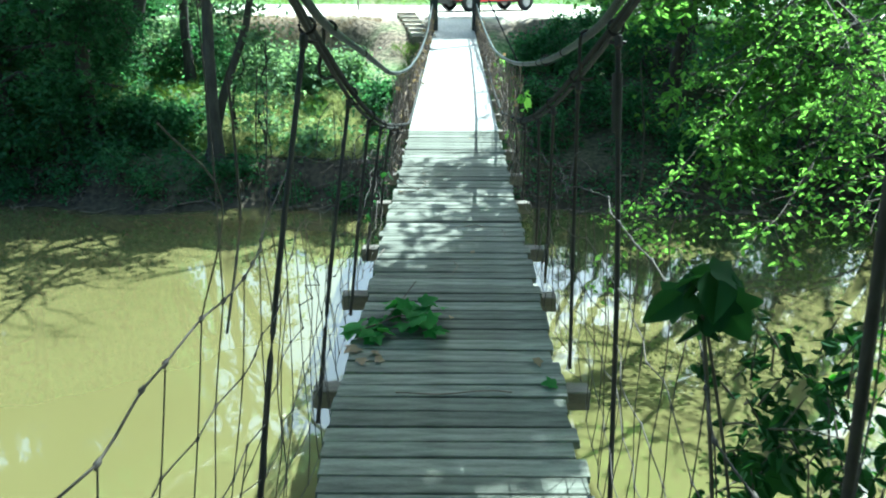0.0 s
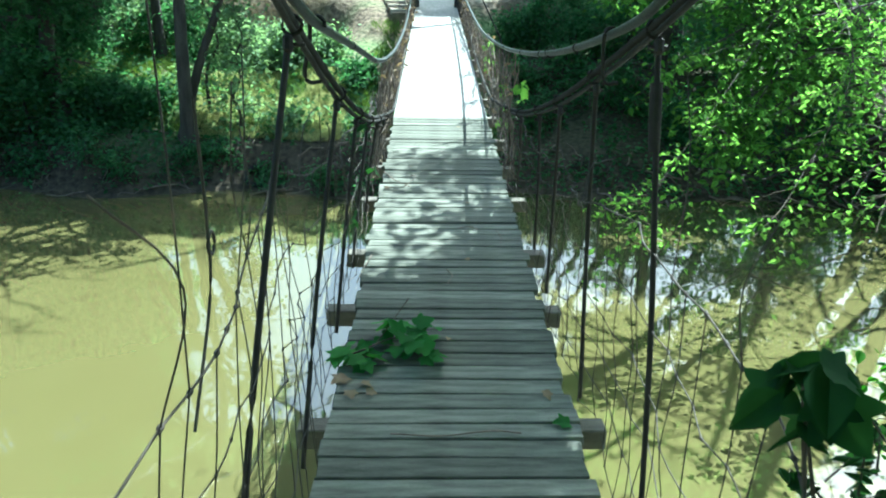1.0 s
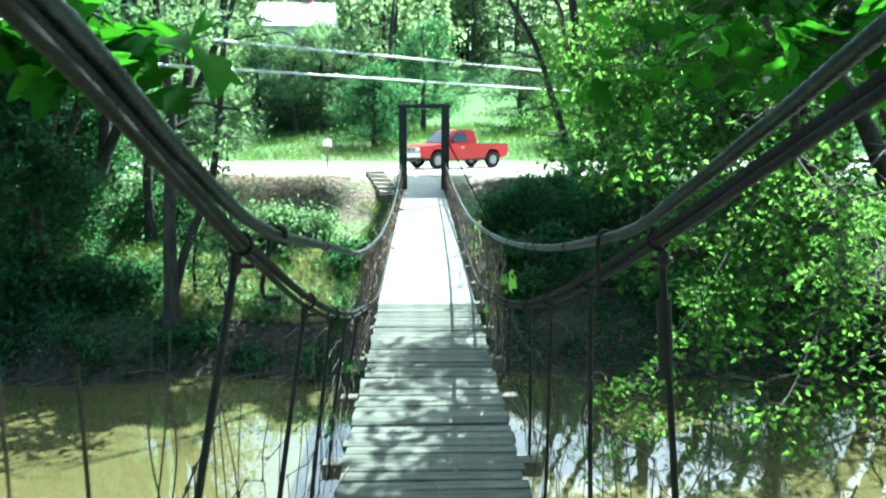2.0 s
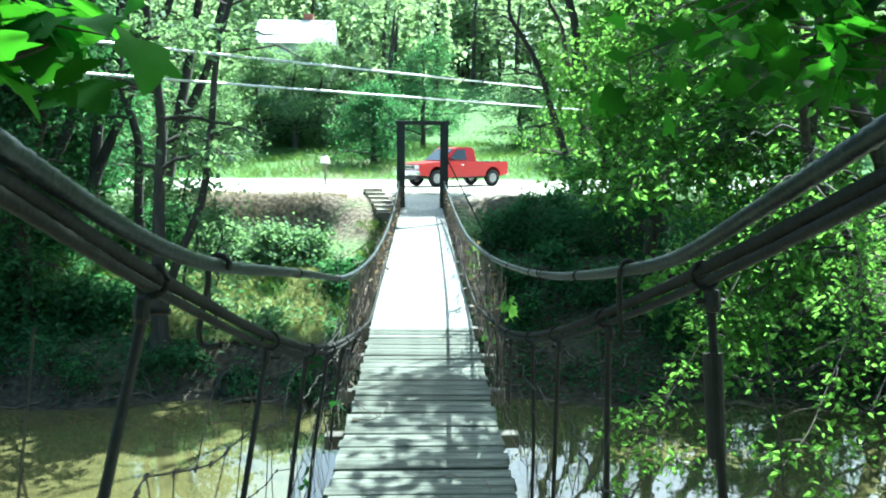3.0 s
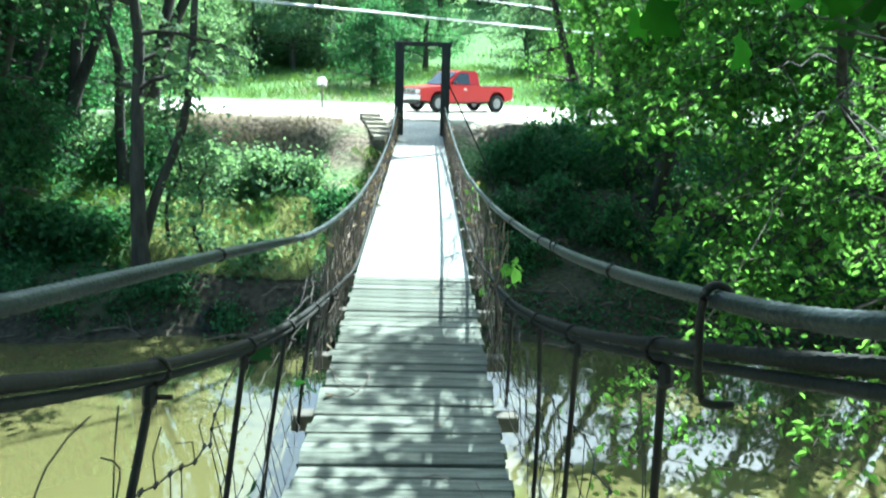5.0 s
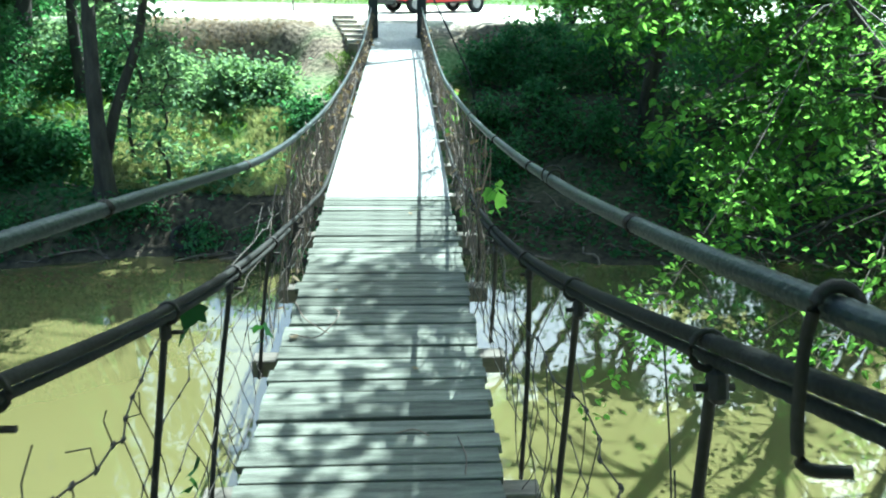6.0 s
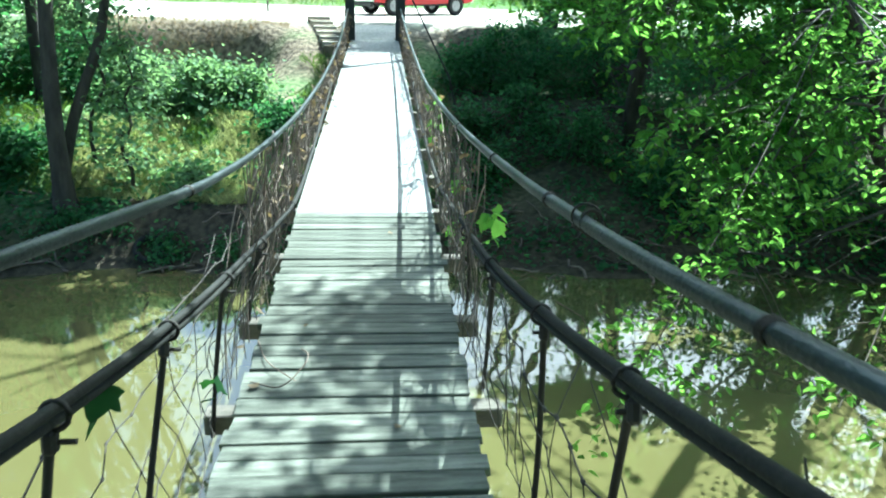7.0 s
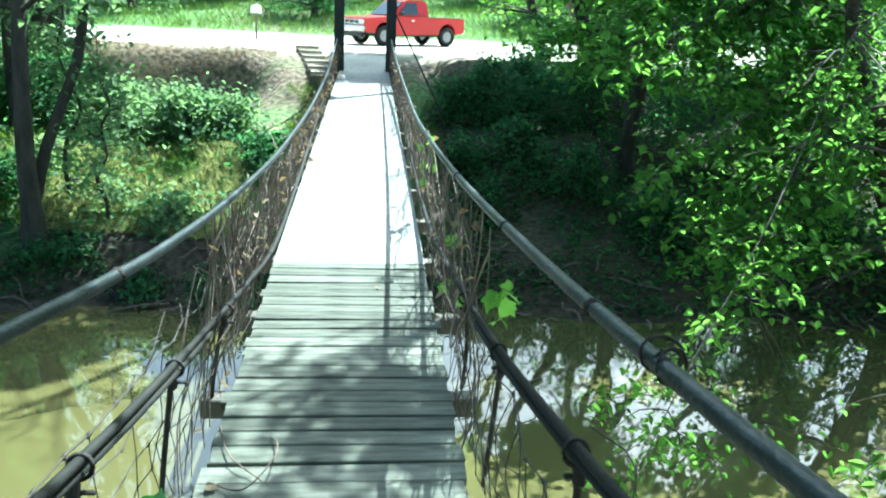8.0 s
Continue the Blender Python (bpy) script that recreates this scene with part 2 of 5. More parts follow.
class Soup:
    """Vertices and faces gathered for one mesh."""

    def __init__(self):
        self.v, self.f, self.n = [], [], 0

    def tube(self, pts, r, seg=5, twist=0.0, lobes=0, depth=0.0):
        P = np.array(pts, float)
        T = np.gradient(P, axis=0)
        T /= np.linalg.norm(T, axis=1)[:, None] + 1e-9
        up = np.where(np.abs(T[:, 2:3]) < 0.9, np.array([[0, 0, 1.0]]), np.array([[0, 1.0, 0]]))
        U = np.cross(T, up)
        U /= np.linalg.norm(U, axis=1)[:, None] + 1e-9
        W = np.cross(U, T)
        R = np.broadcast_to(np.asarray(r, float), (len(P),))
        run = np.concatenate([[0], np.cumsum(np.linalg.norm(np.diff(P, axis=0), axis=1))])
        base = self.n
        for k in range(seg):
            a = 2 * math.pi * k / seg
            rr = R * (1 - depth + depth * np.abs(np.cos(0.5 * lobes * (a + twist * run)))) if lobes else R
            self.v.append(P + (U * math.cos(a) + W * math.sin(a)) * rr[:, None])
        n = len(P)
        for k in range(seg):
            k2 = (k + 1) % seg
            i = np.arange(n - 1)
            self.f.append(np.stack([base + k * n + i, base + k2 * n + i, base + k2 * n + i + 1, base + k * n + i + 1], 1))
        self.n += n * seg

    def leaves(self, C, size, rng, droop=0.4, flat=0.5, ratio=0.55, fold=0.25, fine=1):
        """A leaf folded along its midrib at every place in C. fine 0: a narrow diamond; 1: an ovate outline; 2: ovate, bent and rounder."""
        C = np.asarray(C, float)
        n = len(C)
        az = rng.uniform(0, 2 * math.pi, n)
        dz = rng.normal(-droop, 0.35, n)
        D = np.stack([np.cos(az), np.sin(az), dz], 1)
        D /= np.linalg.norm(D, axis=1)[:, None]
        Nn = rng.normal(0, 1, (n, 3)) * (1 - flat) + np.array([0, 0, 1.0])
        S = np.cross(D, Nn)
        S /= np.linalg.norm(S, axis=1)[:, None] + 1e-9
        Nn = np.cross(S, D)
        L = (size * rng.uniform(0.6, 1.3, n))[:, None]
        Wd = L * ratio * 0.5
        bend = L * rng.uniform(-0.05, 0.25, n)[:, None]
        side = ([(0.45, 1.0)], [(0.28, 0.95), (0.66, 0.72)], [(0.12, 0.62), (0.32, 1.0), (0.58, 0.86), (0.82, 0.42)])[fine]
        k = len(side)
        v = np.empty((n, 2 + 2 * k, 3))
        v[:, 0] = C
        v[:, 1] = C + D * L - Nn * bend
        for q, (a, w) in enumerate(side):
            mid = C + D * L * a - Nn * bend * a * a + Nn * Wd * fold * w
            v[:, 2 + q] = mid + S * Wd * w
            v[:, 2 + k + q] = mid - S * Wd * w
        b = self.n + (2 + 2 * k) * np.arange(n)[:, None]
        if fine == 0:
            self.f.append(b + np.array([(0, 1, 2)]))
            self.f.append(b + np.array([(0, 3, 1)]))
        elif fine == 1:
            self.f.append(b + np.array([(0, 1, 3, 2)]))
            self.f.append(b + np.array([(0, 4, 5, 1)]))
        else:
            for o in (2, 2 + k):
                for tri in ((0, o + 1, o), (0, o + 2, o + 1), (0, 1, o + 2), (1, o + 3, o + 2)):
                    self.f.append(b + np.array([tri if o > 2 else tri]))
        self.v.append(v.reshape(-1, 3))
        self.n += (2 + 2 * k) * n

    def lobed(self, C, size, rng, down=0.6, tilt=0.5):
        """A broad five-lobed leaf, slightly cupped, hanging from every place in C."""
        half = [(0.0, 0.05), (0.10, 0.0), (0.26, 0.0), (0.45, 0.08), (0.41, 0.20), (0.38, 0.30), (0.48, 0.44), (0.56, 0.60), (0.42, 0.62), (0.30, 0.60), (0.24, 0.72), (0.12, 0.90), (0.0, 1.0)]
        out = half + [(-x, y) for x, y in half[-2:0:-1]]
        for c in np.asarray(C, float):
            az = rng.uniform(0, 2 * math.pi)
            D = np.array([math.cos(az), math.sin(az), -down + rng.normal(0, tilt)])
            D /= np.linalg.norm(D)
            N0 = np.array([0, 0, 1.0]) + rng.normal(0, tilt, 3)
            S = np.cross(D, N0)
            S /= np.linalg.norm(S) + 1e-9
            N0 = np.cross(S, D)
            L = size * rng.uniform(0.7, 1.2)
            cup = rng.uniform(0.05, 0.3)
            pts = [c + D * L * 0.4] + [c + D * L * y + S * L * x + N0 * L * (cup * abs(x) - 0.25 * (y - 0.4) ** 2) for x, y in out]
            self.v.append(np.array(pts))
            n = len(out)
            self.f.append(np.array([(self.n, self.n + 1 + i, self.n + 1 + (i + 1) % n) for i in range(n)]))
            self.n += n + 1

    def mesh(self, name, material, parent=None, label="", smooth=False, kind=""):
        V = np.concatenate(self.v)
        me = bpy.data.meshes.new(name)
        quads = [f for f in self.f if f.shape[1] == 4]
        tris = [f for f in self.f if f.shape[1] == 3]
        loops = np.concatenate([f.ravel() for f in quads + tris]).astype(np.int32)
        sizes = np.concatenate([np.full(len(f), f.shape[1]) for f in quads + tris])
        starts = np.concatenate([[0], np.cumsum(sizes)[:-1]]).astype(np.int32)
        me.vertices.add(len(V))
        me.vertices.foreach_set("co", V.ravel().astype(np.float32))
        me.loops.add(len(loops))
        me.loops.foreach_set("vertex_index", loops)
        me.polygons.add(len(sizes))
        me.polygons.foreach_set("loop_start", starts)
        if smooth:
            me.polygons.foreach_set("use_smooth", np.ones(len(sizes), bool))
        me.update(calc_edges=True)
        me.materials.append(material)
        ob = new(name, me)
        if parent is not None:
            ob.parent = parent
            ob.matrix_parent_inverse = Matrix.Translation(parent_place(parent)).inverted()
        if label:
            ob["label"] = label
        if kind:
            ob["kind"] = kind
        return ob


# ---- ground and water ----
WATER = -2.4


def smooth(a, b, v):
    t = min(1.0, max(0.0, (v - a) / (b - a)))
    return t * t * (3 - 2 * t)


def shore(x):
    """The far water's edge."""
    return 16.3 - 0.5 * smooth(2.0, 7.5, x) - 3.0 * smooth(7, 20, x) + 0.25 * math.sin(x * 1.3)


def ground_z(x, y):
    s = shore(x)
    if y > s - 3:
        w = y - s
        z = WATER - 0.9 + 0.9 * smooth(-3, 0.05, w)
        low = smooth(1.0, 2.2, x)
        z += 0.75 * smooth(0.0, 0.9 + 1.6 * low, w) + 1.1 * smooth(0.8 + 1.2 * low, 4.6 + 1.9 * low, w)
        gentle = smooth(-3.0, -1.6, x) * (1 - smooth(1.5, 2.3, x))
        z += 1.36 * (gentle * smooth(5.0, 9.2, w) + (1 - gentle) * smooth(7.1, 8.3, w + 0.35 * noise.noise(Vector((x * 0.7, 0, 1)))))
        z += -0.14 * smooth(9, 15, w) + 0.12 * max(0, min(40, w - 25.5)) + 0.16 * max(0, w - 41)
        z = min(z, 22 + 0.02 * w)
        if abs(y - 33.5) > 8.5 and y > 18:
            z += 0.12 * noise.noise(Vector((x * 0.35, y * 0.35, 0)))
        if abs(x) < 1.0 and 17 < y < 25.4:
            z = min(z, z - (z - 0.0195 * 2 * (y - 7) + 0.09) * (1 - smooth(0.6, 1.0, abs(x)))) if z > 0.0195 * 2 * (y - 7) - 0.09 else z
        z += 0.10 * noise.noise(Vector((x * 0.9, y * 0.9, 3))) * smooth(0.3, 2, w) * (1 - smooth(7.5, 9, w))
    else:
        w = -5.0 - y + 0.4 * math.sin(x * 0.8)
        z = WATER - 0.9 + 0.9 * smooth(-3, 0, w) + 1.2 * smooth(0, 1.2, w) + 2.4 * smooth(1.2, 6, w)
    return z


def build_ground():
    def axis(parts):
        o = []
        for a, b, s in parts:
            o += list(np.arange(a, b, s))
        return o + [parts[-1][1]]
    xs = axis([(-900, -120, 60), (-120, -30, 7), (-30, -14, 1.2), (-14, 14, 0.28), (14, 30, 1.2), (30, 120, 7), (120, 900, 60)])
    ys = axis([(-600, -60, 50), (-60, -12, 3), (-12, 12, 0.8), (12, 36, 0.28), (36, 70, 1.2), (70, 140, 6), (140, 900, 60)])
    V, F, soil = [], [], []
    for y in ys:
        for x in xs:
            V.append((x, y, ground_z(x, y)))
            w = y - shore(x)
            n = noise.noise(Vector((x * 0.45, y * 0.45, 7)))
            n2 = noise.noise(Vector((x * 1.4, y * 1.4, 9)))
            # right of the bridge dark mud replaces grass, to deepen the shaded hollow
            g = smooth(0.8, 2.2, w + n) * 0.85 * (1 - 0.9 * smooth(0.8, 2.0, x + n) * (1 - smooth(6.5, 8.5, w))) if w > 0 else smooth(-6, -9, y)
            if y > 41:
                g = 1.0
            dry = smooth(5.6, 7.0, w + 0.6 * n + 0.5 * n2) * (1 - smooth(24, 26, w)) * smooth(-0.5, 0.3, n2 + 0.35) * smooth(-7.5, -5.0, x) * (1 - smooth(1.2, 2.8, x + 1.5 * n2 - 1.2 * smooth(7.0, 8.2, w)))
            dry *= 1 - smooth(0.3, 1.0, x) * (1 - smooth(7.0, 7.9, w))
            dry = max(dry, 0.75 * smooth(1.6, 2.6, w) * (1 - smooth(-1.6, -0.6, x)) * smooth(-9, -6, x) * smooth(-0.15, 0.3, n2 + 0.4 * n))
            rd = smooth(24.6, 25.6, y + 0.4 * n2) * (1 - smooth(40.6, 41.8, y + 0.5 * n))
            soil.append((g, dry, rd, 1))
    nx = len(xs)
    for j in range(len(ys) - 1):
        for i in range(nx - 1):
            a = j * nx + i
            F.append((a, a + 1, a + nx + 1, a + nx))
    ob = put("ground", V, F, M_GROUND, smooth=True)
    layer = ob.data.color_attributes.new("soil", "FLOAT_COLOR", "POINT")
    layer.data.foreach_set("color", np.array(soil, np.float32).ravel())
    return tagged(ob, "muddy creek banks with dry grass and gravel road", "ground", kind="structure")


build_ground()
wt = put("water", [(-400, -9, WATER), (400, -9, WATER), (400, 18.5, WATER), (-400, 18.5, WATER)], [(0, 1, 2, 3)], M_WATER)
tagged(wt, "still murky tan-green creek water", "water", kind="structure")


# ---- the footbridge ----
def deck_z(y):
    return 0.03 + 0.0195 * (y - 7 + math.sqrt((y - 7) ** 2 + 4))


def deck_x(y):
    return -0.02 + 0.005 * (y - 10.7)


rng = np.random.default_rng(5)
bridge = empty("footbridge", "sagging plank footbridge hung from wire cables over a creek", "footbridge", (0, 6, deck_z(6)))


def plank_mesh(name, sx, sy, sz, seed):
    bm = bmesh.new()
    box(bm, 0, 0, -sz / 2, sx, sy, sz, 0.004)
    r = random.Random(seed)
    for v in bm.verts:
        if abs(v.co.x) > sx / 2 - 0.01:
            v.co.x += r.uniform(-0.006, 0.006)
        v.co.z += r.uniform(-0.0015, 0.0015)
    me = bpy.data.meshes.new(name)
    bm.to_mesh(me)
    bm.free()
    me.materials.append(M_PLANK)
    return me


def lay(name, me, x, y, z, rx=0.0, rz=0.0, ry=0.0, parent=None):
    ob = new(name, me)
    ob.parent = parent or bridge
    ob.matrix_parent_inverse = Matrix.Translation(parent_place(parent or bridge)).inverted()
    ob.matrix_basis = pose(x, y, z, rx, ry, rz)
    return ob


SEAM, SHEET_END = 10.74, 18.35
PLANK_W = (0.100, 0.092, 0.108, 0.097, 0.112, 0.118)
plank_meshes = [plank_mesh("plank", 1.0 + 0.012 * (k % 4), w, 0.04, k) for k, w in enumerate(PLANK_W)]
y = -5.6
while y < SEAM - 0.05:
    k = int(rng.integers(0, 6))
    w = PLANK_W[k]
    slope = math.degrees(math.atan((deck_z(y + 0.05) - deck_z(y - 0.05)) / 0.1))
    lay("plank", plank_meshes[k], deck_x(y) + rng.normal(0, 0.008), y + w / 2, deck_z(y + w / 2) + rng.normal(0, 0.0022), slope + rng.normal(0, 0.5), rng.normal(0, 0.25), rng.normal(0, 0.25))
    y += w + rng.uniform(0.006, 0.012) + (0.008 if rng.random() < 0.08 else 0)
# broad bleached boards on the far half
yy = SEAM
while yy < 25.4:
    y1 = min(yy + 1.27, 25.4)
    for x0, x1 in ((-0.505, 0.505),):
        bm = bmesh.new()
        n = 4
        rows = []
        for i in range(n + 1):
            yk = yy + 0.003 + (y1 - yy - 0.006) * i / n
            rows.append([bm.verts.new((deck_x(yk) + xx, yk, deck_z(yk) + zz)) for xx, zz in ((x0, -0.03), (x0, 0.003), (x1, 0.003), (x1, -0.03))])
        for a, b in zip(rows, rows[1:]):
            for i in range(4):
                bm.faces.new((a[i], a[(i + 1) % 4], b[(i + 1) % 4], b[i]))
        bm.faces.new(rows[0][::-1]), bm.faces.new(rows[-1])
        bmesh.ops.recalc_face_normals(bm, faces=bm.faces)
        part("board", bm, M_BOARD, bridge)
    yy = y1
# crossbeams that stick out past the planks
BEAMS = [-4.2, -3.15, -2.1, -1.05, 0, 1.05, 2.1, 3.15, 4.2, 5.23, 6.33, 7.15, 8.22, 9.08, 10.0, 10.95, 11.9, 12.85, 13.8, 14.75, 15.7, 16.65, 17.6, 18.55, 19.5, 20.45, 21.4]
bm = bmesh.new()
box(bm, 0, 0, 0, 1.28, 0.10, 0.095, 0.006)
beam_me = bpy.data.meshes.new("crossbeam")
bm.to_mesh(beam_me)
bm.free()
beam_me.materials.append(M_BEAM)
for y in BEAMS:
    lay("crossbeam", beam_me, deck_x(y) + rng.normal(0, 0.012), y, deck_z(y) - 0.09, 0, rng.normal(0, 0.8))

# cables: places along each (y, z)
UP_R = [(-9, 7.4), (-4, 4.8), (0, 3.2), (2, 2.66), (3.6, 2.145), (4.2, 1.93), (4.6, 1.785), (5, 1.65), (5.5, 1.545), (6, 1.455), (6.5, 1.376), (7, 1.31), (7.5, 1.25), (8.5, 1.15), (9.5, 1.07), (11, 0.985), (13, 0.93), (16.5, 1.0), (19, 1.1), (21.9, 1.27)]
UP_L = [(-9, 7.4), (-4, 4.8), (0, 3.2), (2, 2.65), (3.6, 2.105), (4.2, 1.876), (4.6, 1.735), (5, 1.635), (5.5, 1.547), (6, 1.464), (6.5, 1.379), (7, 1.291), (7.5, 1.205), (8, 1.13), (9, 1.02), (10.6, 0.9), (12, 0.85), (14, 0.82), (17, 0.86), (19, 0.98), (21.9, 1.25)]
LO_R = [(-9, 7.3), (-4, 4.7), (0, 3.13), (2, 2.6), (3.6, 2.08), (4.2, 1.875), (4.6, 1.735), (5, 1.6), (5.5, 1.44), (6, 1.284), (6.5, 1.139), (7, 1.007), (7.5, 0.889), (8, 0.784), (8.5, 0.695), (9.3, 0.58), (10.2, 0.46), (11, 0.38), (13, 0.40), (16, 0.58), (19, 0.86), (21.9, 1.18)]
LO_L = [(-9, 7.3), (-4, 4.7), (0, 3.13), (2, 2.625), (3.6, 2.077), (4.2, 1.846), (4.6, 1.692), (5, 1.549), (5.5, 1.374), (6, 1.215), (6.5, 1.072), (7, 0.945), (7.5, 0.832), (8, 0.733), (8.5, 0.643), (9.5, 0.47), (10.8, 0.30), (12.5, 0.36), (16, 0.58), (19, 0.86), (21.9, 1.18)]


def cable_x(side, y, low):
    w = 0.51 + (0.012 if low else 0.0) + 0.02 * max(0, 3.7 - y) + 0.03 * smooth(12, 22, y)
    return side * w + 0.5 * (deck_x(y) + 0.03)


CURVES = {}
for side, tag, pts, low in ((1, "UR", UP_R, 0), (-1, "UL", UP_L, 0), (1, "LR", LO_R, 1), (-1, "LL", LO_L, 1)):
    P = spline([(cable_x(side, y, low), y, z) for y, z in pts], 0.014)
    CURVES[tag] = P
    s = Soup()
    near = P[(P[:, 1] > 2.0) & (P[:, 1] < 10.5)]
    s.tube(near, 0.0165 if not low else 0.0135, 30, twist=34.0, lobes=6, depth=0.28)
    s.tube(P[P[:, 1] <= 2.01][::7], 0.0165, 8)
    s.tube(P[P[:, 1] >= 10.49][::7], 0.0165, 8)
    s.mesh("cable", M_ROPE_DARK if low else M_ROPE, bridge, "twisted dark wire rope" if low else "twisted grey wire rope", smooth=True)
    if low:
        # a second strand runs close under the lower cable and joins it farther on
        s = Soup()
        Q = P[(P[:, 1] > -8) & (P[:, 1] < 8.6)].copy()
        gap = np.interp(Q[:, 1], [-8, 4.2, 5.2, 6.6, 8.6], [0.025, 0.025, 0.030, 0.032, 0.020])
        Q[:, 2] -= gap
        Q[:, 0] += side * 0.012 * np.sin(Q[:, 1] * 1.3)
        s.tube(Q[Q[:, 1] > 2.0], 0.0105, 18, twist=44.0, lobes=6, depth=0.22)
        s.tube(Q[Q[:, 1] <= 2.01][::7], 0.0125, 8)
        s.mesh("cable", M_ROPE_DARK, bridge, "thinner dark wire rope under the lower cable", smooth=True)


def cable_z(tag, y):
    P = CURVES[tag]
    return float(np.interp(y, P[:, 1], P[:, 2])), float(np.interp(y, P[:, 1], P[:, 0]))


# hangers: a dark rod that hooks over the lower cable, with a clamp under it; (y at the cable, y at the deck)
HANG_R = [(0.95, 0.9), (1.9, 1.8), (3.15, 2.95), (4.85, 4.5), (5.66, 5.57), (6.48, 6.72), (7.2, 7.32), (8.13, 8.5), (9.0, 9.3)]
HANG_L = [(0.95, 0.6), (1.8, 1.4), (3.0, 2.5), (4.68, 3.85), (5.72, 5.05), (6.55, 6.2), (7.3, 7.08), (8.1, 8.15), (9.0, 9.1)]


def bent(s, c, r, thick, lean=0.0, n=14, a0=0.0, a1=2 * math.pi):
    """A bent round bar about c, across the walk."""
    m = Matrix.Translation(c) @ Matrix.Rotation(lean, 4, "X")
    pts = [tuple(m @ Vector((r * math.cos(a0 + (a1 - a0) * k / n), 0, r * math.sin(a0 + (a1 - a0) * k / n)))) for k in range(n + 1)]
    s.tube(pts, thick, 6)


for side, tag, feet in ((1, "LR", HANG_R), (-1, "LL", HANG_L)):
    for y, fy in feet:
        z, x = cable_z(tag, y)
        dz = (cable_z(tag, y + 0.05)[0] - cable_z(tag, y - 0.05)[0]) / 0.1
        lean = math.atan(dz)
        s = Soup()
        a, b = np.array((x + side * 0.012, y, z - 0.05)), np.array((side * 0.60 + deck_x(fy), fy, deck_z(fy) - 0.13))
        mid = (a + b) / 2 + (0.008 * side, 0.03 * rng.normal(), 0)
        s.tube(spline([a, mid, b], 0.08), 0.0098, 8)
        rod = s.mesh("hanger", M_IRON, bridge, "dark rusty iron hanger rod", smooth=True)
        s = Soup()
        bent(s, (x, y, z - 0.014), 0.027, 0.006, lean)
        s.mesh("hook", M_IRON, rod, "rod end bent over the cable", smooth=True)
        m = Matrix.Translation((x, y, z)) @ Matrix.Rotation(lean + rng.normal(0, 0.15), 4, "X")
        bm = bmesh.new()
        box(bm, side * 0.010, 0, -0.064, 0.028, 0.032, 0.050, 0.008, m)
        part("clamp", bm, M_IRON, rod, "rusty cable clamp")
        bm = bmesh.new()
        cyl(bm, m @ Vector((-0.022, 0.004, -0.066)), m @ Vector((0.036, 0.004, -0.066)), 0.0065, seg=6)
        part("bolt", bm, M_IRON, rod)
# a bar on each side ties the upper cable to the lower
for side, y in ((1, 5.36), (-1, 5.08)):
    (zu, xu), (zl, xl) = cable_z("UR" if side > 0 else "UL", y), cable_z("LR" if side > 0 else "LL", y)
    s = Soup()
    bent(s, (xu, y, zu), 0.024, 0.0075, -0.3, 10, -0.4, math.pi)
    s.tube(spline([(xu - 0.024, y, zu), (xu - 0.026, y, (zu + zl) / 2), (xl - 0.034, y - 0.01, zl - 0.05), (xl - 0.02, y - 0.015, zl - 0.085), (xl + 0.02, y - 0.03, zl - 0.08)], 0.012), 0.0075, 6)
    s.mesh("tie_hook", M_IRON, bridge, "bent iron hook round both cables", smooth=True)
# a thick sleeve on one hanger
z, x = cable_z("LR", 4.85)
bm = bmesh.new()
a, b = Vector((x + 0.012, 4.85, z - 0.05)), Vector((0.60 + deck_x(4.5), 4.5, deck_z(4.5) - 0.13))
cyl(bm, a.lerp(b, 0.07), a.lerp(b, 0.19), 0.020, 0.018, seg=12)
part("sleeve", bm, M_IRON, bridge, "dark taped sleeve on a hanger rod")
# wraps of wire round the upper cables
for tag, ys in (("UR", (6.02, 7.15, 8.1, 9.4)), ("UL", (6.2, 7.6))):
    for y in ys:
        z, x = cable_z(tag, y)
        s = Soup()
        s.tube([(x + 0.0165 * math.cos(a), y - 0.010 + 0.020 * a / 19, z + 0.0165 * math.sin(a)) for a in np.linspace(0, 19, 40)], 0.003, 5)
        s.mesh("wire_wrap", M_IRON, bridge, "dark wire wound round the cable", smooth=True)
s = Soup()
z, x = cable_z("UR", 6.82)
for k, (r, tx, ty) in enumerate(((0.026, 0.25, 0.3), (0.022, -0.3, 0.1), (0.030, 0.1, -0.35))):
    s.tube([(x + r * math.cos(a) + 0.012, 6.80 + 0.02 * k + tx * r * math.sin(a) + ty * r * math.cos(a), z + 0.004 + r * math.sin(a)) for a in np.linspace(0.3 * k, 6.5 + 0.3 * k, 26)], 0.0028, 5)
s.mesh("wire_coil", M_IRON, bridge, "loose coil of thin wire on the cable", smooth=True)

# ---- the far gate frame ----
TX, TY = 0.05, 22.1
tower = empty("bridge_tower", "dark timber portal frame at the bridge's far end", "bridge tower", (TX, TY, 0.3))
for sx in (-1, 1):
    bm = bmesh.new()
    box(bm, TX + sx * 0.525, TY, 1.49, 0.2, 0.2, 2.44, 0.012)
    part("post", bm, M_TOWER, tower)
bm = bmesh.new()
box(bm, TX, TY - 0.003, 2.66, 1.3, 0.17, 0.10, 0.01)
part("lintel", bm, M_TOWER, tower)


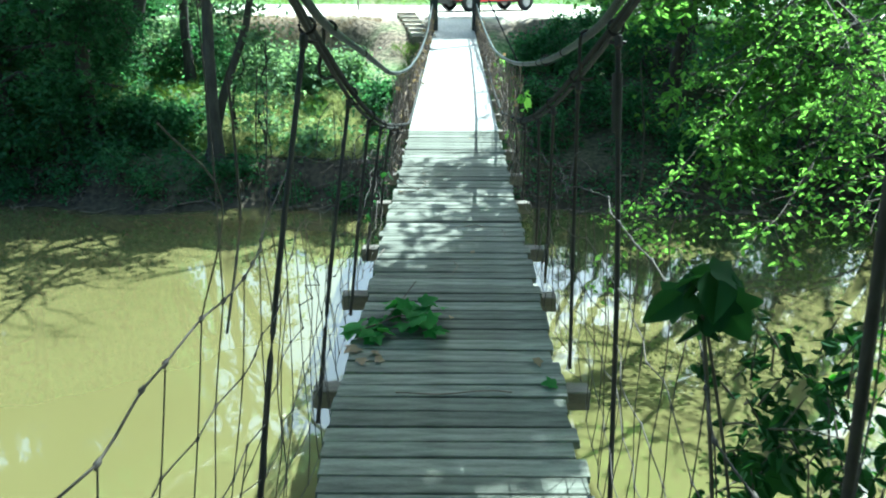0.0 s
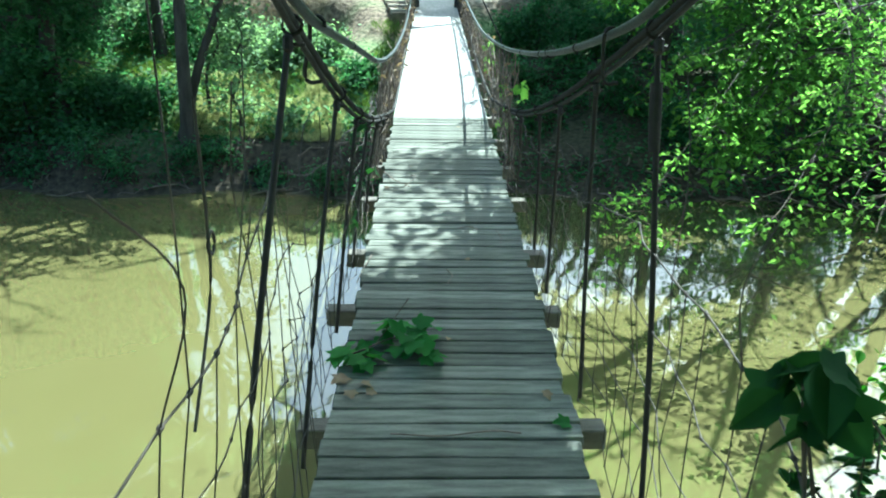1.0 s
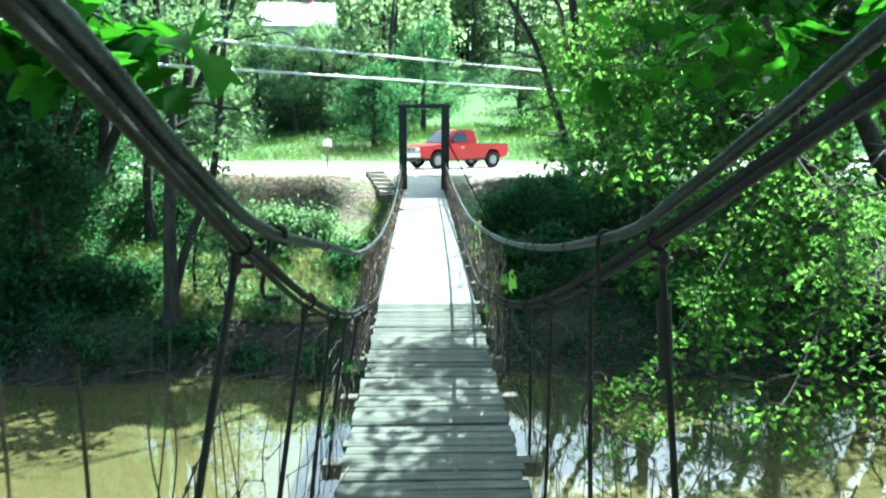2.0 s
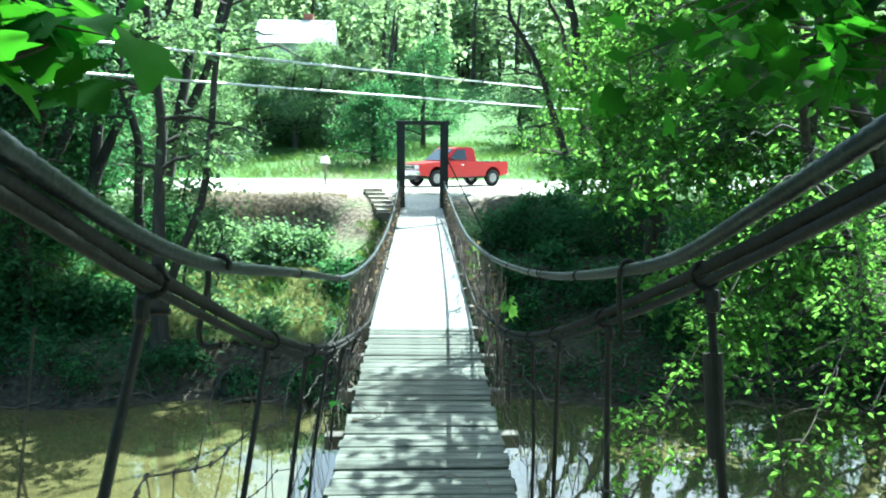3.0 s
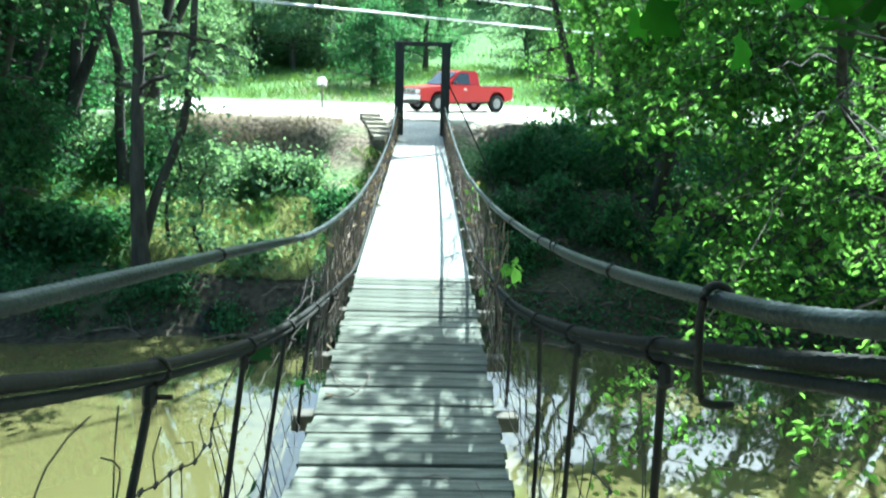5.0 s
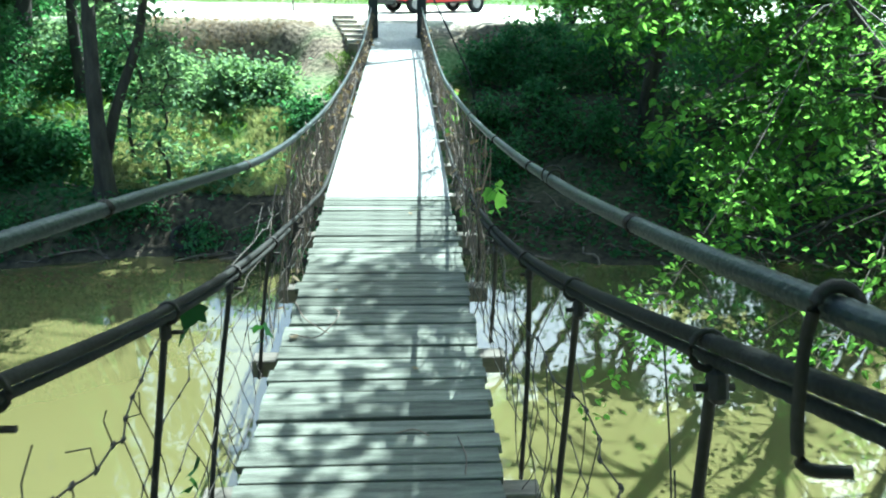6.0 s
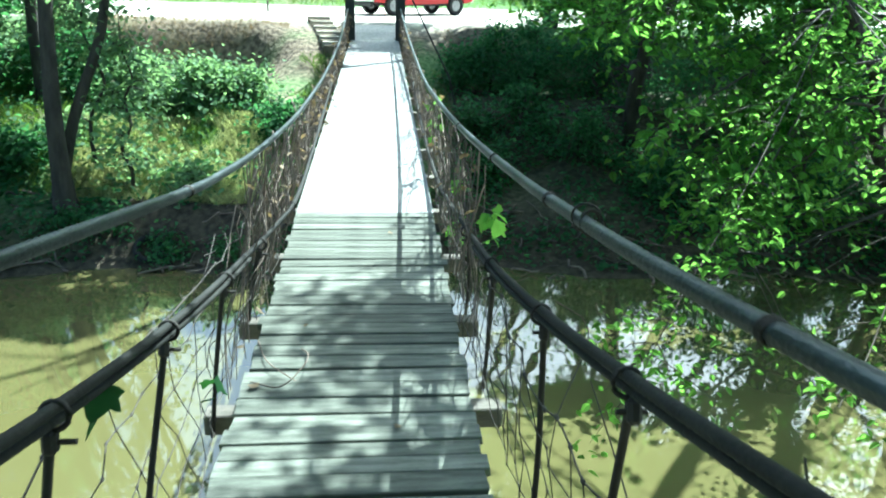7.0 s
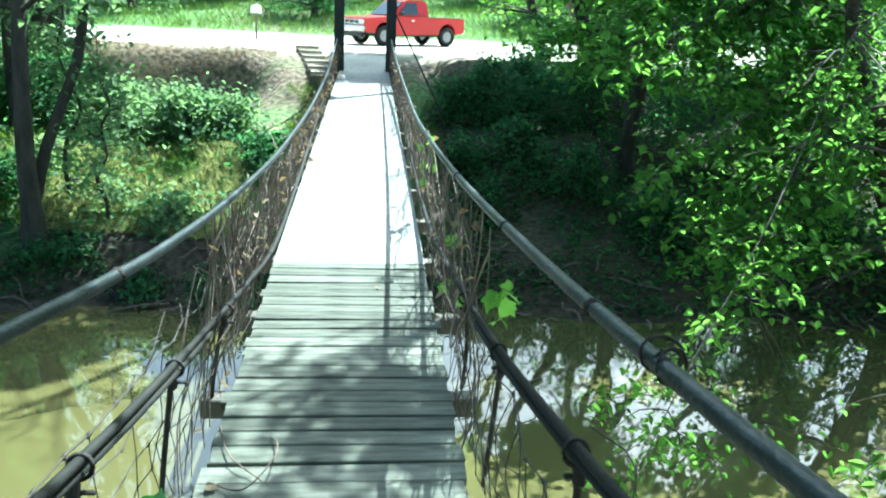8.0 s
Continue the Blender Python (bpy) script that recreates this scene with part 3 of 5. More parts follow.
# ---- trees ----
def grow(name, label, base, top, r0, limbs, n_leaves, leaf, lmat, seed, reach=(1.5, 3.0), first=0.35, droop=0.15, spread=0.35,
         flat=0.5, leafdroop=0.4, toward=None, category="tree", group="", clear=None, clump=0.42, limb_r=0.45, side_twigs=7, fine=1):
    """A tree: tapered trunk from base to top, curved limbs with twigs, and leaves in clumps round the twigs."""
    g = np.random.default_rng(seed)
    base, top = np.array(base, float), np.array(top, float)
    ob = empty(name, label, category, tuple(base), group)
    H = np.linalg.norm(top - base)
    n = 9
    tr = [base + (top - base) * t + g.normal(0, 0.035 * H ** 0.5, 3) * np.array([1, 1, 0]) * (0 < t < 1) for t in np.linspace(0, 1, n)]
    tr[0] = base - np.array([0, 0, 0.25])
    P = spline(tr, H / 30)
    s = Soup()
    u = np.linspace(0, 1, len(P))
    s.tube(P, r0 * (1 - 0.85 * u) * (1 + 0.7 * np.exp(-u * 22)), 9)
    tips = []
    s.mesh("trunk", M_BARK, ob, smooth=True)
    for i in range(limbs):
        wood = Soup()
        f = first + (0.98 - first) * (i + g.uniform(0, 1)) / limbs
        j = int(f * (len(P) - 1))
        a = g.uniform(0, 2 * math.pi)
        d = np.array([math.cos(a), math.sin(a), 0.0])
        if toward is not None and g.random() < 0.6:
            t = np.array([toward[0], toward[1], 0.0]) + g.normal(0, 0.35, 3)
            d = t / np.linalg.norm(t)
            d[2] = 0
        ln = g.uniform(*reach) * (1.25 - 0.75 * f)
        rise = g.uniform(0.1, 0.75) * (0.4 + f)
        L = [P[j] + d * ln * t + np.array([0, 0, 1.0]) * ln * (rise * t - (rise * 0.55 + droop) * t * t) + g.normal(0, 0.05 * ln, 3) * t for t in np.linspace(0, 1, 6)]
        Q = spline(L, ln / 9)
        rr = r0 * limb_r * (1 - 0.75 * f)
        wood.tube(Q, np.linspace(rr, rr * 0.18 + 0.003, len(Q)), 4)
        for q in range(side_twigs):
            t = g.uniform(0.3, 1.0)
            o = Q[int(t * (len(Q) - 1))]
            e = g.normal(0, 1, 3)
            e[2] = e[2] * 0.5 + 0.1 - droop
            e = e / np.linalg.norm(e) * ln * g.uniform(0.15, 0.4)
            tw = spline([o, o + e * 0.5 + g.normal(0, 0.03, 3), o + e + np.array([0, 0, -0.12 * ln * droop])], ln * 0.08)
            wood.tube(tw, np.linspace(rr * 0.25 + 0.003, 0.003, len(tw)), 3)
            tips += [tw[int(k * (len(tw) - 1))] for k in (0.4, 0.7, 1.0)]
        tips += [Q[int(k * (len(Q) - 1))] for k in (0.6, 0.8, 1.0)]
        wood.mesh("limb", M_BARK, ob, smooth=True)
    tips = np.array(tips)
    w = g.exponential(1.0, len(tips)) + 0.15
    C = tips[g.choice(len(tips), n_leaves, p=w / w.sum())] + g.normal(0, clump, (n_leaves, 3)) * np.array([1, 1, 0.6]) * g.uniform(0.3, 1.0, (n_leaves, 1))
    if clear is not None:
        C = C[~clear(C)]
    C = C[C[:, 2] > WATER + 0.08]
    lv = Soup()
    lv.leaves(C, leaf, g, droop=leafdroop, flat=flat, fine=fine)
    lv.mesh("crown", lmat, ob)
    return ob


def keep_clear(C):
    """The walkway stays free of leaves."""
    near = (np.abs(C[:, 0] - 0.1) < 0.85) & (C[:, 1] > -2) & (C[:, 1] < 22.4) & (C[:, 2] < 2.4 + 0.00605 * np.maximum(0, C[:, 1] - 6) ** 2)
    return near


def chance(C):
    """An even random number for every leaf, by its place."""
    return np.abs(np.sin(C[:, 0] * 71.7 + C[:, 1] * 37.3 + C[:, 2] * 53.1) * 43758.5) % 1.0


def open_under(C):
    """Open air low behind the crowns on the bank, where the water mirrors the sky."""
    y = C[:, 1] - 4
    h = chance(C)
    return (C[:, 1] > 16.5) & (C[:, 2] > -6.65 + 0.30 * y) & (C[:, 2] < -6.65 + np.where(C[:, 0] < 0, 0.74, 0.53) * y) & (C[:, 0] > -10.0) & (C[:, 0] < 11.0) & (h < np.where(C[:, 0] < 0, 0.90, 0.96))


def clear_left(C):
    """Open air between the water and the far bank beside the bridge."""
    h = chance(C)
    airy = (C[:, 0] > -9.0) & (C[:, 2] > 4.4) & (h < np.where(C[:, 0] > -6.8, 0.62, 0.35))
    wx, wy = C[:, 0] - 0.36 * (C[:, 2] + 2.4), C[:, 1] - 0.7 * (C[:, 2] + 2.4)
    sunny = (wy < 13.2) & (wx > -12.5) & (h > 0.3)
    return airy | sunny | open_under(C) | keep_clear(C) | ((C[:, 0] > -3.0) & (C[:, 0] < 0.9) & (C[:, 1] > 11) & (C[:, 1] < 40) & (C[:, 2] < 5.5))


def clear_right(C):
    low = (C[:, 1] < 15.3) & (C[:, 2] < 0.8 + 0.12 * (C[:, 1] - 9))
    wx, wy = C[:, 0] - 0.36 * (C[:, 2] + 2.4), C[:, 1] - 0.7 * (C[:, 2] + 2.4)
    h = chance(C)
    glade = (wx > 0.4) & (((wx < 6.8) & (wy < 12.3) & (h < 0.98)) | ((wx < 8.0) & (wy < 15.2) & (C[:, 2] > 3.4) & (h < 0.95)))
    high = (C[:, 1] < 19) & (C[:, 2] > 4.3) & (h < 0.85)
    return low | high | glade | open_under(C) | keep_clear(C) | ((C[:, 1] > 21) & (C[:, 0] < 3.3)) | ((C[:, 0] < 1.3) & (C[:, 1] > 8) & (C[:, 1] < 36) & (C[:, 2] < 4.6)) | ((C[:, 0] < 1.0 + 0.1 * (C[:, 1] - 2)) & (C[:, 1] > 20) & (C[:, 1] < 40) & (C[:, 2] < 4.6)) | ((C[:, 1] - 0.7 * (C[:, 2] - 0.4) > 6.5) & (C[:, 1] - 0.7 * (C[:, 2] - 1.2) < 19.7) & (C[:, 0] - 0.36 * C[:, 2] < 0.75))


G = "trees on the creek bank"
TL = "tall slender tree with airy green foliage on the muddy bank"
# the far bank, up and down the creek
for i, (x, y, tx, ty, h, r, nl, lf, m) in enumerate([
        (-4.75, 17.2, -4.95, 17.4, 11, 0.14, 15000, 0.15, M_LEAF_C), (-5.0, 17.4, -2.0, 17.9, 10.5, 0.095, 9000, 0.15, M_LEAF_C),
        (-7.4, 17.9, -7.0, 17.6, 12, 0.16, 15000, 0.15, M_LEAF_B), (-9.0, 17.7, -9.6, 17.0, 12, 0.15, 15000, 0.15, M_LEAF_B),
        (-10.8, 18.3, -10.3, 17.0, 13, 0.2, 14000, 0.16, M_LEAF_B), (-13.0, 17.8, -13.0, 17, 12, 0.18, 12000, 0.17, M_LEAF_B),
        (-6.2, 20.5, -6.6, 20.5, 11, 0.12, 12000, 0.16, M_LEAF_C), (-9.2, 21.5, -9.0, 21.5, 12, 0.14, 13000, 0.17, M_LEAF_B),
        (-12.2, 21.5, -12.0, 21.5, 12, 0.16, 12000, 0.18, M_LEAF_B), (-16, 19, -16, 18, 13, 0.2, 12000, 0.2, M_LEAF_B)]):
    z = ground_z(x, y)
    made = grow("tree", TL, (x, y, z), (tx, ty, z + h), r, 22, nl, lf, m, 100 + i, reach=(1.2, 2.6), first=0.55 if i == 1 else 0.32 if x > -7 else 0.16, group=G, clear=clear_left, fine=1 if y < 19 and x > -8 else 0)
    if i == 2:
        CREEK_TREE = made
for i, (x, y) in enumerate([(-9.2, 25.6), (-9.8, 24.0), (-11.4, 23.4), (-13.6, 24.8), (-16, 22.5), (-11.0, 28.5), (-11.8, 27.0), (-15, 28), (-18.5, 24), (-18, 18.5), (-20, 20)]):
    z = ground_z(x, y)
    grow("tree", "dense young tree in the thicket up the creek", (x, y, z), (x + 0.2, y, z + 7.5), 0.1, 24, 7500, 0.2, M_LEAF_B, 150 + i, reach=(1.2, 2.4), first=0.05, group=G, clump=0.5, fine=0)
# tall trees at the top of the bank, unseen crowns added to shade the thicket
for i, (x, y, tx, ty) in enumerate([(-7.0, 24.4, -4.8, 25.6), (-10.4, 24.6, -8.2, 25.8), (-8.6, 23.0, -5.6, 22.6), (-12.4, 23.6, -9.4, 22.8), (-15.5, 24.0, -12.6, 23.6)]):
    z = ground_z(x, y)
    grow("tree", "tall tree with an unseen high crown added to shade the bank", (x, y, z), (tx, ty, z + 13), 0.17, 20, 5500 if i in (0, 2) else 11000, 0.37, M_LEAF_B, 180 + i, reach=(1.8, 3.4), first=0.66, group=G, clump=0.5, fine=0, clear=lambda C: C[:, 2] < 8.2)
# high unseen crowns, added to lean out and shade the water below the bank
def shade_creek(C):
    wx, wy = C[:, 0] - 0.36 * (C[:, 2] + 2.4), C[:, 1] - 0.7 * (C[:, 2] + 2.4)
    edge = 14.4 + 0.5 * np.sin(wx * 1.7) + 0.3 * np.sin(wx * 4.1 + 1)
    return (C[:, 2] < 8.3) | (wy < edge) | (wy > 16.9) | (wx > -1.9 - 0.3 * np.sin(wy * 3))


for i, (x, y, tx, ty) in enumerate([(5.6, 24.2, 0.8, 23.4), (-7.6, 23.2, -1.4, 22.9), (-8.4, 22.0, -3.6, 23.0), (-9.8, 22.4, -5.8, 22.6)]):
    z = ground_z(x, y)
    grow("tree", "tall tree with an unseen high crown added to shade the creek", (x, y, z), (tx, ty, z + 12.5), 0.16, 20, 24000, 0.28, M_LEAF_B, 190 + i, reach=(1.8, 3.6), first=0.68, group=G, clump=0.55, fine=0, clear=shade_creek)
# undergrowth on the far bank
for i, (x, y, h, rc, nl, m) in enumerate([(-3.6, 20.9, 0.7, 1.05, 6000, M_LEAF_C), (-4.7, 21.3, 0.8, 1.0, 4000, M_LEAF_C), (-2.6, 21.0, 0.5, 0.7, 2600, M_LEAF_C), (-6.8, 18.0, 0.9, 0.9, 4000, M_LEAF_B), (-5.8, 18.4, 0.5, 0.6, 1600, M_LEAF_B), (-3.0, 17.9, 0.35, 0.55, 1300, M_LEAF_C), (-3.95, 17.9, 3.0, 0.5, 1000, M_LEAF_C), (-4.6, 18.4, 3.8, 0.7, 1500, M_LEAF_C), (-1.7, 19.6, 0.4, 0.6, 1500, M_LEAF_B), (-6.1, 21.4, 1.3, 1.1, 4000, M_LEAF_B),
                                        (-8, 17.5, 1.8, 1.4, 6000, M_LEAF_B), (-9.6, 17.6, 1.6, 1.4, 6000, M_LEAF_B), (-11, 17.9, 2.2, 1.5, 6000, M_LEAF_B), (-6.9, 22.6, 1.5, 1.2, 6000, M_LEAF_C), (-14, 18, 2.6, 1.8, 6000, M_LEAF_B),
                                        (-12.5, 17.4, 1.6, 1.4, 5000, M_LEAF_B), (-8.2, 20.2, 2.0, 1.5, 6000, M_LEAF_B), (-9.5, 19.8, 2.6, 1.6, 6000, M_LEAF_B)]):
    z = ground_z(x, y)
    grow("bush", "leafy bush on the creek bank", (x, y, z), (x + 0.1, y, z + h), 0.04, 14, nl, 0.12, m, 200 + i, reach=(rc * 0.6, rc), first=0.08, category="bush", clump=0.34, group="bushes on the bank", fine=1 if x > -6.5 else 0)
# weeds that hang over the water's edge
rng = np.random.default_rng(57)
for i, x in enumerate(np.arange(-13.5, -0.9, 0.95)):
    x = x + rng.uniform(-0.3, 0.3)
    y = shore(x) + rng.uniform(0.25, 0.7)
    z = ground_z(x, y)
    h = rng.uniform(0.25, 0.6) * (0.4 if x > -5.2 else 1.0)
    grow("weed_clump", "low dark weeds over the muddy waterline", (x, y, z), (x, y - 0.15, z + h), 0.02, 9, 900, 0.085, M_LEAF_B, 260 + i, reach=(0.3, 0.65), first=0.05, droop=0.4, category="weeds", clump=0.2, group="weeds along the waterline")
TR = "broad tree with bright green foliage hanging over the creek"
for i, (x, y, tx, ty, h, r, nl, lf, m, rc) in enumerate([
        (7.2, 17.6, 5.6, 14.5, 8.5, 0.24, 9000, 0.145, M_LEAF_A, (2.2, 4.6)), (9.6, 15.8, 7.2, 12.5, 9, 0.26, 9000, 0.145, M_LEAF_A, (2.4, 4.8)),
        (5.2, 20.4, 4.4, 18.0, 7.5, 0.17, 18000, 0.15, M_LEAF_A, (1.6, 3.0)), (8.6, 16.6, 3.6, 13.4, 7.6, 0.2, 6000, 0.145, M_LEAF_A, (1.8, 3.4)), (4.6, 25.6, 2.0, 24.4, 6.6, 0.14, 28000, 0.16, M_LEAF_A, (1.8, 3.1))] + [
        (6.4, 23.5, 6.0, 22.5, 8.0, 0.2, 20000, 0.15, M_LEAF_A, (1.6, 3.0)), (9.5, 20.5, 9, 19, 10, 0.22, 15000, 0.16, M_LEAF_A, (2, 4)),
        (12.5, 14.0, 10.0, 11.0, 10, 0.26, 22000, 0.15, M_LEAF_A, (2.4, 5.0)), (13, 18, 12, 16, 11, 0.24, 14000, 0.18, M_LEAF_B, (2, 4.5)),
        (6.6, 27.0, 6.6, 26.4, 9.0, 0.2, 18000, 0.18, M_LEAF_A, (1.5, 3.0))]):
    z = ground_z(x, y)
    made = grow("tree", TR, (x, y, z), (tx, ty, z + h), r * (0.7 if i in (0, 1, 3) else 1.0), 13 if i in (0, 1, 3) else 24, nl, lf, m, 300 + i, limb_r=0.3, reach=rc, first=0.14, droop=0.22, group=G, toward=(-0.7, -0.6), clear=clear_right, flat=0.55, fine=1 if y < 17.8 else 0)
    if i == 0:
        OVERHANG = made
# tall trees, unseen high crowns added to keep the bank below the road shaded
def shade_right(C):
    sx, sy = C[:, 0] - 0.36 * (C[:, 2] - 0.4), C[:, 1] - 0.7 * (C[:, 2] - 0.4)
    return (C[:, 2] < 8.0) | ((sx < 1.0) & (sy < 20.0)) | (sy < 16.3)


for i, (x, y, tx, ty, h) in enumerate([(8.2, 24.0, 5.2, 25.2, 11.5), (10.4, 24.6, 7.4, 26.4, 12.0), (8.4, 27.6, 6.0, 28.6, 13.0), (12.6, 23.4, 10.2, 25.0, 12.0)]):
    z = ground_z(x, y)
    grow("tree", "tall tree with an unseen high crown added to shade the bank", (x, y, z), (tx, ty, z + h), 0.18, 20, 14500, 0.37, M_LEAF_B, 340 + i, reach=(1.8, 3.6), first=0.62, group=G, clump=0.55, fine=0, clear=shade_right)
# a tree whose unseen high flat crown is added to shade the walkway's far end
z = ground_z(6.8, 29.6)
gate_shade = grow("tree", "tall tree with an unseen flat crown added to shade the walkway's end", (6.8, 29.6, z), (3.4, 28.8, z + 8.6), 0.17, 8, 3000, 0.16, M_LEAF_A, 347, reach=(1.2, 2.4), first=0.8, group=G, clump=0.5, fine=0, clear=lambda C: C[:, 2] < 8.4)
g = np.random.default_rng(91)
w, lv = Soup(), Soup()
for path in ([(3.6, 28.9, 8.6), (3.2, 27.6, 9.0), (2.9, 26.4, 9.1)], [(3.6, 28.9, 8.6), (3.9, 27.4, 9.1), (4.0, 26.2, 9.2)], [(3.5, 28.9, 9.0), (3.0, 30.2, 9.3), (2.8, 31.2, 9.3)], [(3.5, 28.9, 9.0), (4.1, 30.4, 9.2), (4.3, 31.4, 9.2)]):
    Q = spline(path, 0.1)
    w.tube(Q, np.linspace(0.04, 0.008, len(Q)), 5)
n = 8600
C = np.stack([g.uniform(2.15, 4.45, n), g.uniform(26.1, 31.6, n), g.normal(9.05, 0.22, n)], 1)
lv.leaves(C, 0.13, g, droop=0.3, flat=0.75, fine=0)
w.mesh("bough", M_BARK, gate_shade, smooth=True)
lv.mesh("bough_foliage", M_LEAF_A, gate_shade, kind="stuff")
# low shrub under the gate on the far bank
for i, (x, y, h, rc, nl) in enumerate([(1.9, 22.6, 0.9, 0.8, 4000), (2.7, 22.8, 1.3, 1.0, 5000), (3.6, 22.4, 1.5, 1.1, 6000), (2.1, 19.0, 0.6, 0.6, 2000), (2.0, 20.5, 0.6, 0.7, 2500), (3.0, 20.6, 0.8, 0.9, 3500), (3.9, 19.6, 0.8, 1.0, 3500), (5.2, 18.2, 0.7, 0.9, 3000)] + [(7.4, 17.6, 0.5, 0.9, 3000), (9.3, 16.2, 2.2, 1.7, 5000), (11.4, 15.4, 2.4, 1.8, 5000), (8.2, 18.6, 2.6, 1.8, 5000), (13.6, 14.8, 2.4, 1.8, 5000), (10.6, 18.2, 2.8, 1.9, 5000), (13.5, 17.5, 3.0, 2.0, 5000), (7.0, 20.6, 2.2, 1.7, 4000), (9.4, 21.4, 2.4, 1.8, 4000), (5.0, 22.4, 1.8, 1.5, 4000)] + [(4.4, 24.4, 1.6, 1.3, 4000), (6.6, 24.3, 1.8, 1.4, 4000), (8.8, 24.0, 2.0, 1.6, 4000), (11.2, 23.6, 2.2, 1.8, 4000)]):
    z = ground_z(x, y)
    grow("bush", "dark twiggy bush below the gravel road", (x, y, z), (x, y, z + h), 0.045, 12, int(nl * 0.5) if x < 5 else nl, 0.11, M_LEAF_B, 400 + i, reach=(rc * 0.6, rc), first=0.08, category="bush", clump=0.28 if x < 6 else 0.4, group="bushes on the bank", clear=lambda C: open_under(C) & (C[:, 2] > 1.9), fine=0)
# trees of both banks: unseen crowns overhead, added to shade the walkway
def over_water(C):
    """Leaves cut from the crowns beside the walkway, so that sun falls on the creek."""
    sx, sy = C[:, 0] - 0.36 * C[:, 2], C[:, 1] - 0.7 * C[:, 2]
    h = chance(C)
    return (sy > 2.0) & (sy < 10.6) & ((sx > 1.35) | (sx < -1.5)) & (h < 0.98)


def flecks(C):
    """Small gaps cut to shape the sun flecks, more towards the creek's middle."""
    sx, sy = C[:, 0] - 0.36 * C[:, 2], C[:, 1] - 0.7 * C[:, 2]
    w = np.sin(sx * 23.0 + 2.5 * np.sin(sy * 7.3)) * np.sin(sy * 34.0 + 2.0 * np.sin(sx * 9.0)) + 0.4 * np.sin(sx * 2.1 + 1.0) * np.sin(sy * 4.1)
    return (sy > 10.5 + 0.15 * np.sin(sx * 5)) | ((sy > 7.3) & (w > np.interp(sy, [7.3, 7.8, 9.0, 10.5], [0.25, -0.1, -0.72, -1.35])))


SHADE_TREES = []
for i, (x, y, tx, ty, h, r, nl, lf, rc, tw) in enumerate([
        (3.9, -6.4, 3.5, 7.0, 10.0, 0.26, 40000, 0.22, (2.6, 5.0), None), (-4.2, -6.8, -1.2, 3.6, 10.5, 0.26, 36000, 0.22, (2.8, 5.2), None),
        (9.8, 16.4, 2.3, 10.9, 11.5, 0.17, 56000, 0.16, (2.8, 4.2), (-0.5, -0.6)), (10.8, 18.4, 3.4, 15.9, 11.0, 0.24, 36000, 0.13, (2.0, 3.6), (-0.6, -0.4))]):
    z = ground_z(x, y)
    SHADE_TREES.append(grow("tree", "tall leafy tree with an unseen crown added to shade the bridge", (x, y, z), (tx, ty, z + h), r, 16 if i == 2 else 28, nl, lf, M_LEAF_A, 500 + i,
                           reach=rc, first=0.55 if i < 3 else 0.74, droop=0.05, group=G, fine=0, limb_r=0.25 if i == 2 else 0.45, clear=lambda C: keep_clear(C) | ((C[:, 2] < 4.2 + 0.1 * np.maximum(0, C[:, 1] - 8)) & (C[:, 1] > 1.5) & (C[:, 0] < 5)) | over_water(C) | flecks(C), toward=tw))

# unseen grove on the near bank behind the walk's start, added against sky light
for i, (x, y) in enumerate([(-13, -7), (-9.5, -8.5), (-6.5, -7.2), (-2.2, -10.5), (2.0, -11), (6.8, -7.5), (9.5, -9), (13, -7.4), (-16, -6.5), (16.5, -6.5)]):
    z = ground_z(x, y)
    grow("tree", "unseen leafy tree on the near bank, added to block sky light", (x, y, z), (x * 0.85, y + 2.5, z + 11), 0.22, 16, 5500, 0.40, M_LEAF_B, 560 + i, reach=(2.4, 4.6), first=0.12, group=G, clump=0.7, fine=0,
         clear=lambda C: keep_clear(C) | ((np.abs(C[:, 0]) < 1.6) & (C[:, 2] < 3.6)))


# ---- the far woods, road side and house ----
def far_woods():
    g = np.random.default_rng(77)
    s = Soup()
    t = Soup()
    for i in range(360):
        x, y = g.uniform(-70, 70), 48 + 60 * g.uniform(0, 1) ** 0.9
        if abs(x) > 0.62 * y + 5:
            continue
        if abs(x + 2) < 11 and y < 60:
            continue
        z = ground_z(x, y)
        h = min(g.uniform(8, 15), -6.65 + (0.375 if abs(x) < 0.09 * y else 0.35) * (y - 4) - z)
        if -17 < x < -4 and y < 70:
            h = min(h, 1.6 + (y - 3.4) * (0.145 if y < 60 else 0.12) - z)
        if h < 2.5:
            continue
        t.tube([(x, y, z - 0.3), (x, y, z + h * 0.5), (x + 0.3, y, z + h * 0.8)], [0.25, 0.18, 0.06], 5)
        n = 820
        C = g.normal(0, 1, (n, 3))
        C /= np.linalg.norm(C, axis=1)[:, None]
        C *= g.uniform(0.45, 1.0, (n, 1)) ** 0.5 * np.array([[h * 0.3, h * 0.3, h * 0.5]])
        C += 0.8 * np.sin(C * 1.7 + i)
        C += np.array([[x, y, z + h * 0.55]])
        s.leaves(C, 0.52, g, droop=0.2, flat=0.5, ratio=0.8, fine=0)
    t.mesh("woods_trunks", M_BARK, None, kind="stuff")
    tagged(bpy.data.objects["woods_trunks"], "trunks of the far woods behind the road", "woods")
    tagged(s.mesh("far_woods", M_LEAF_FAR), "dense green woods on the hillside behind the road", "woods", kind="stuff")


far_woods()


def roadside_tree(x, y, h, rc, nl, seed, m):
    z = ground_z(x, y)
    grow("tree", "round leafy tree behind the gravel road", (x, y, z), (x, y, z + h), 0.2, 20, nl, 0.17, m, seed, reach=rc, first=0.15, group="trees behind the road", clump=0.6, fine=0)


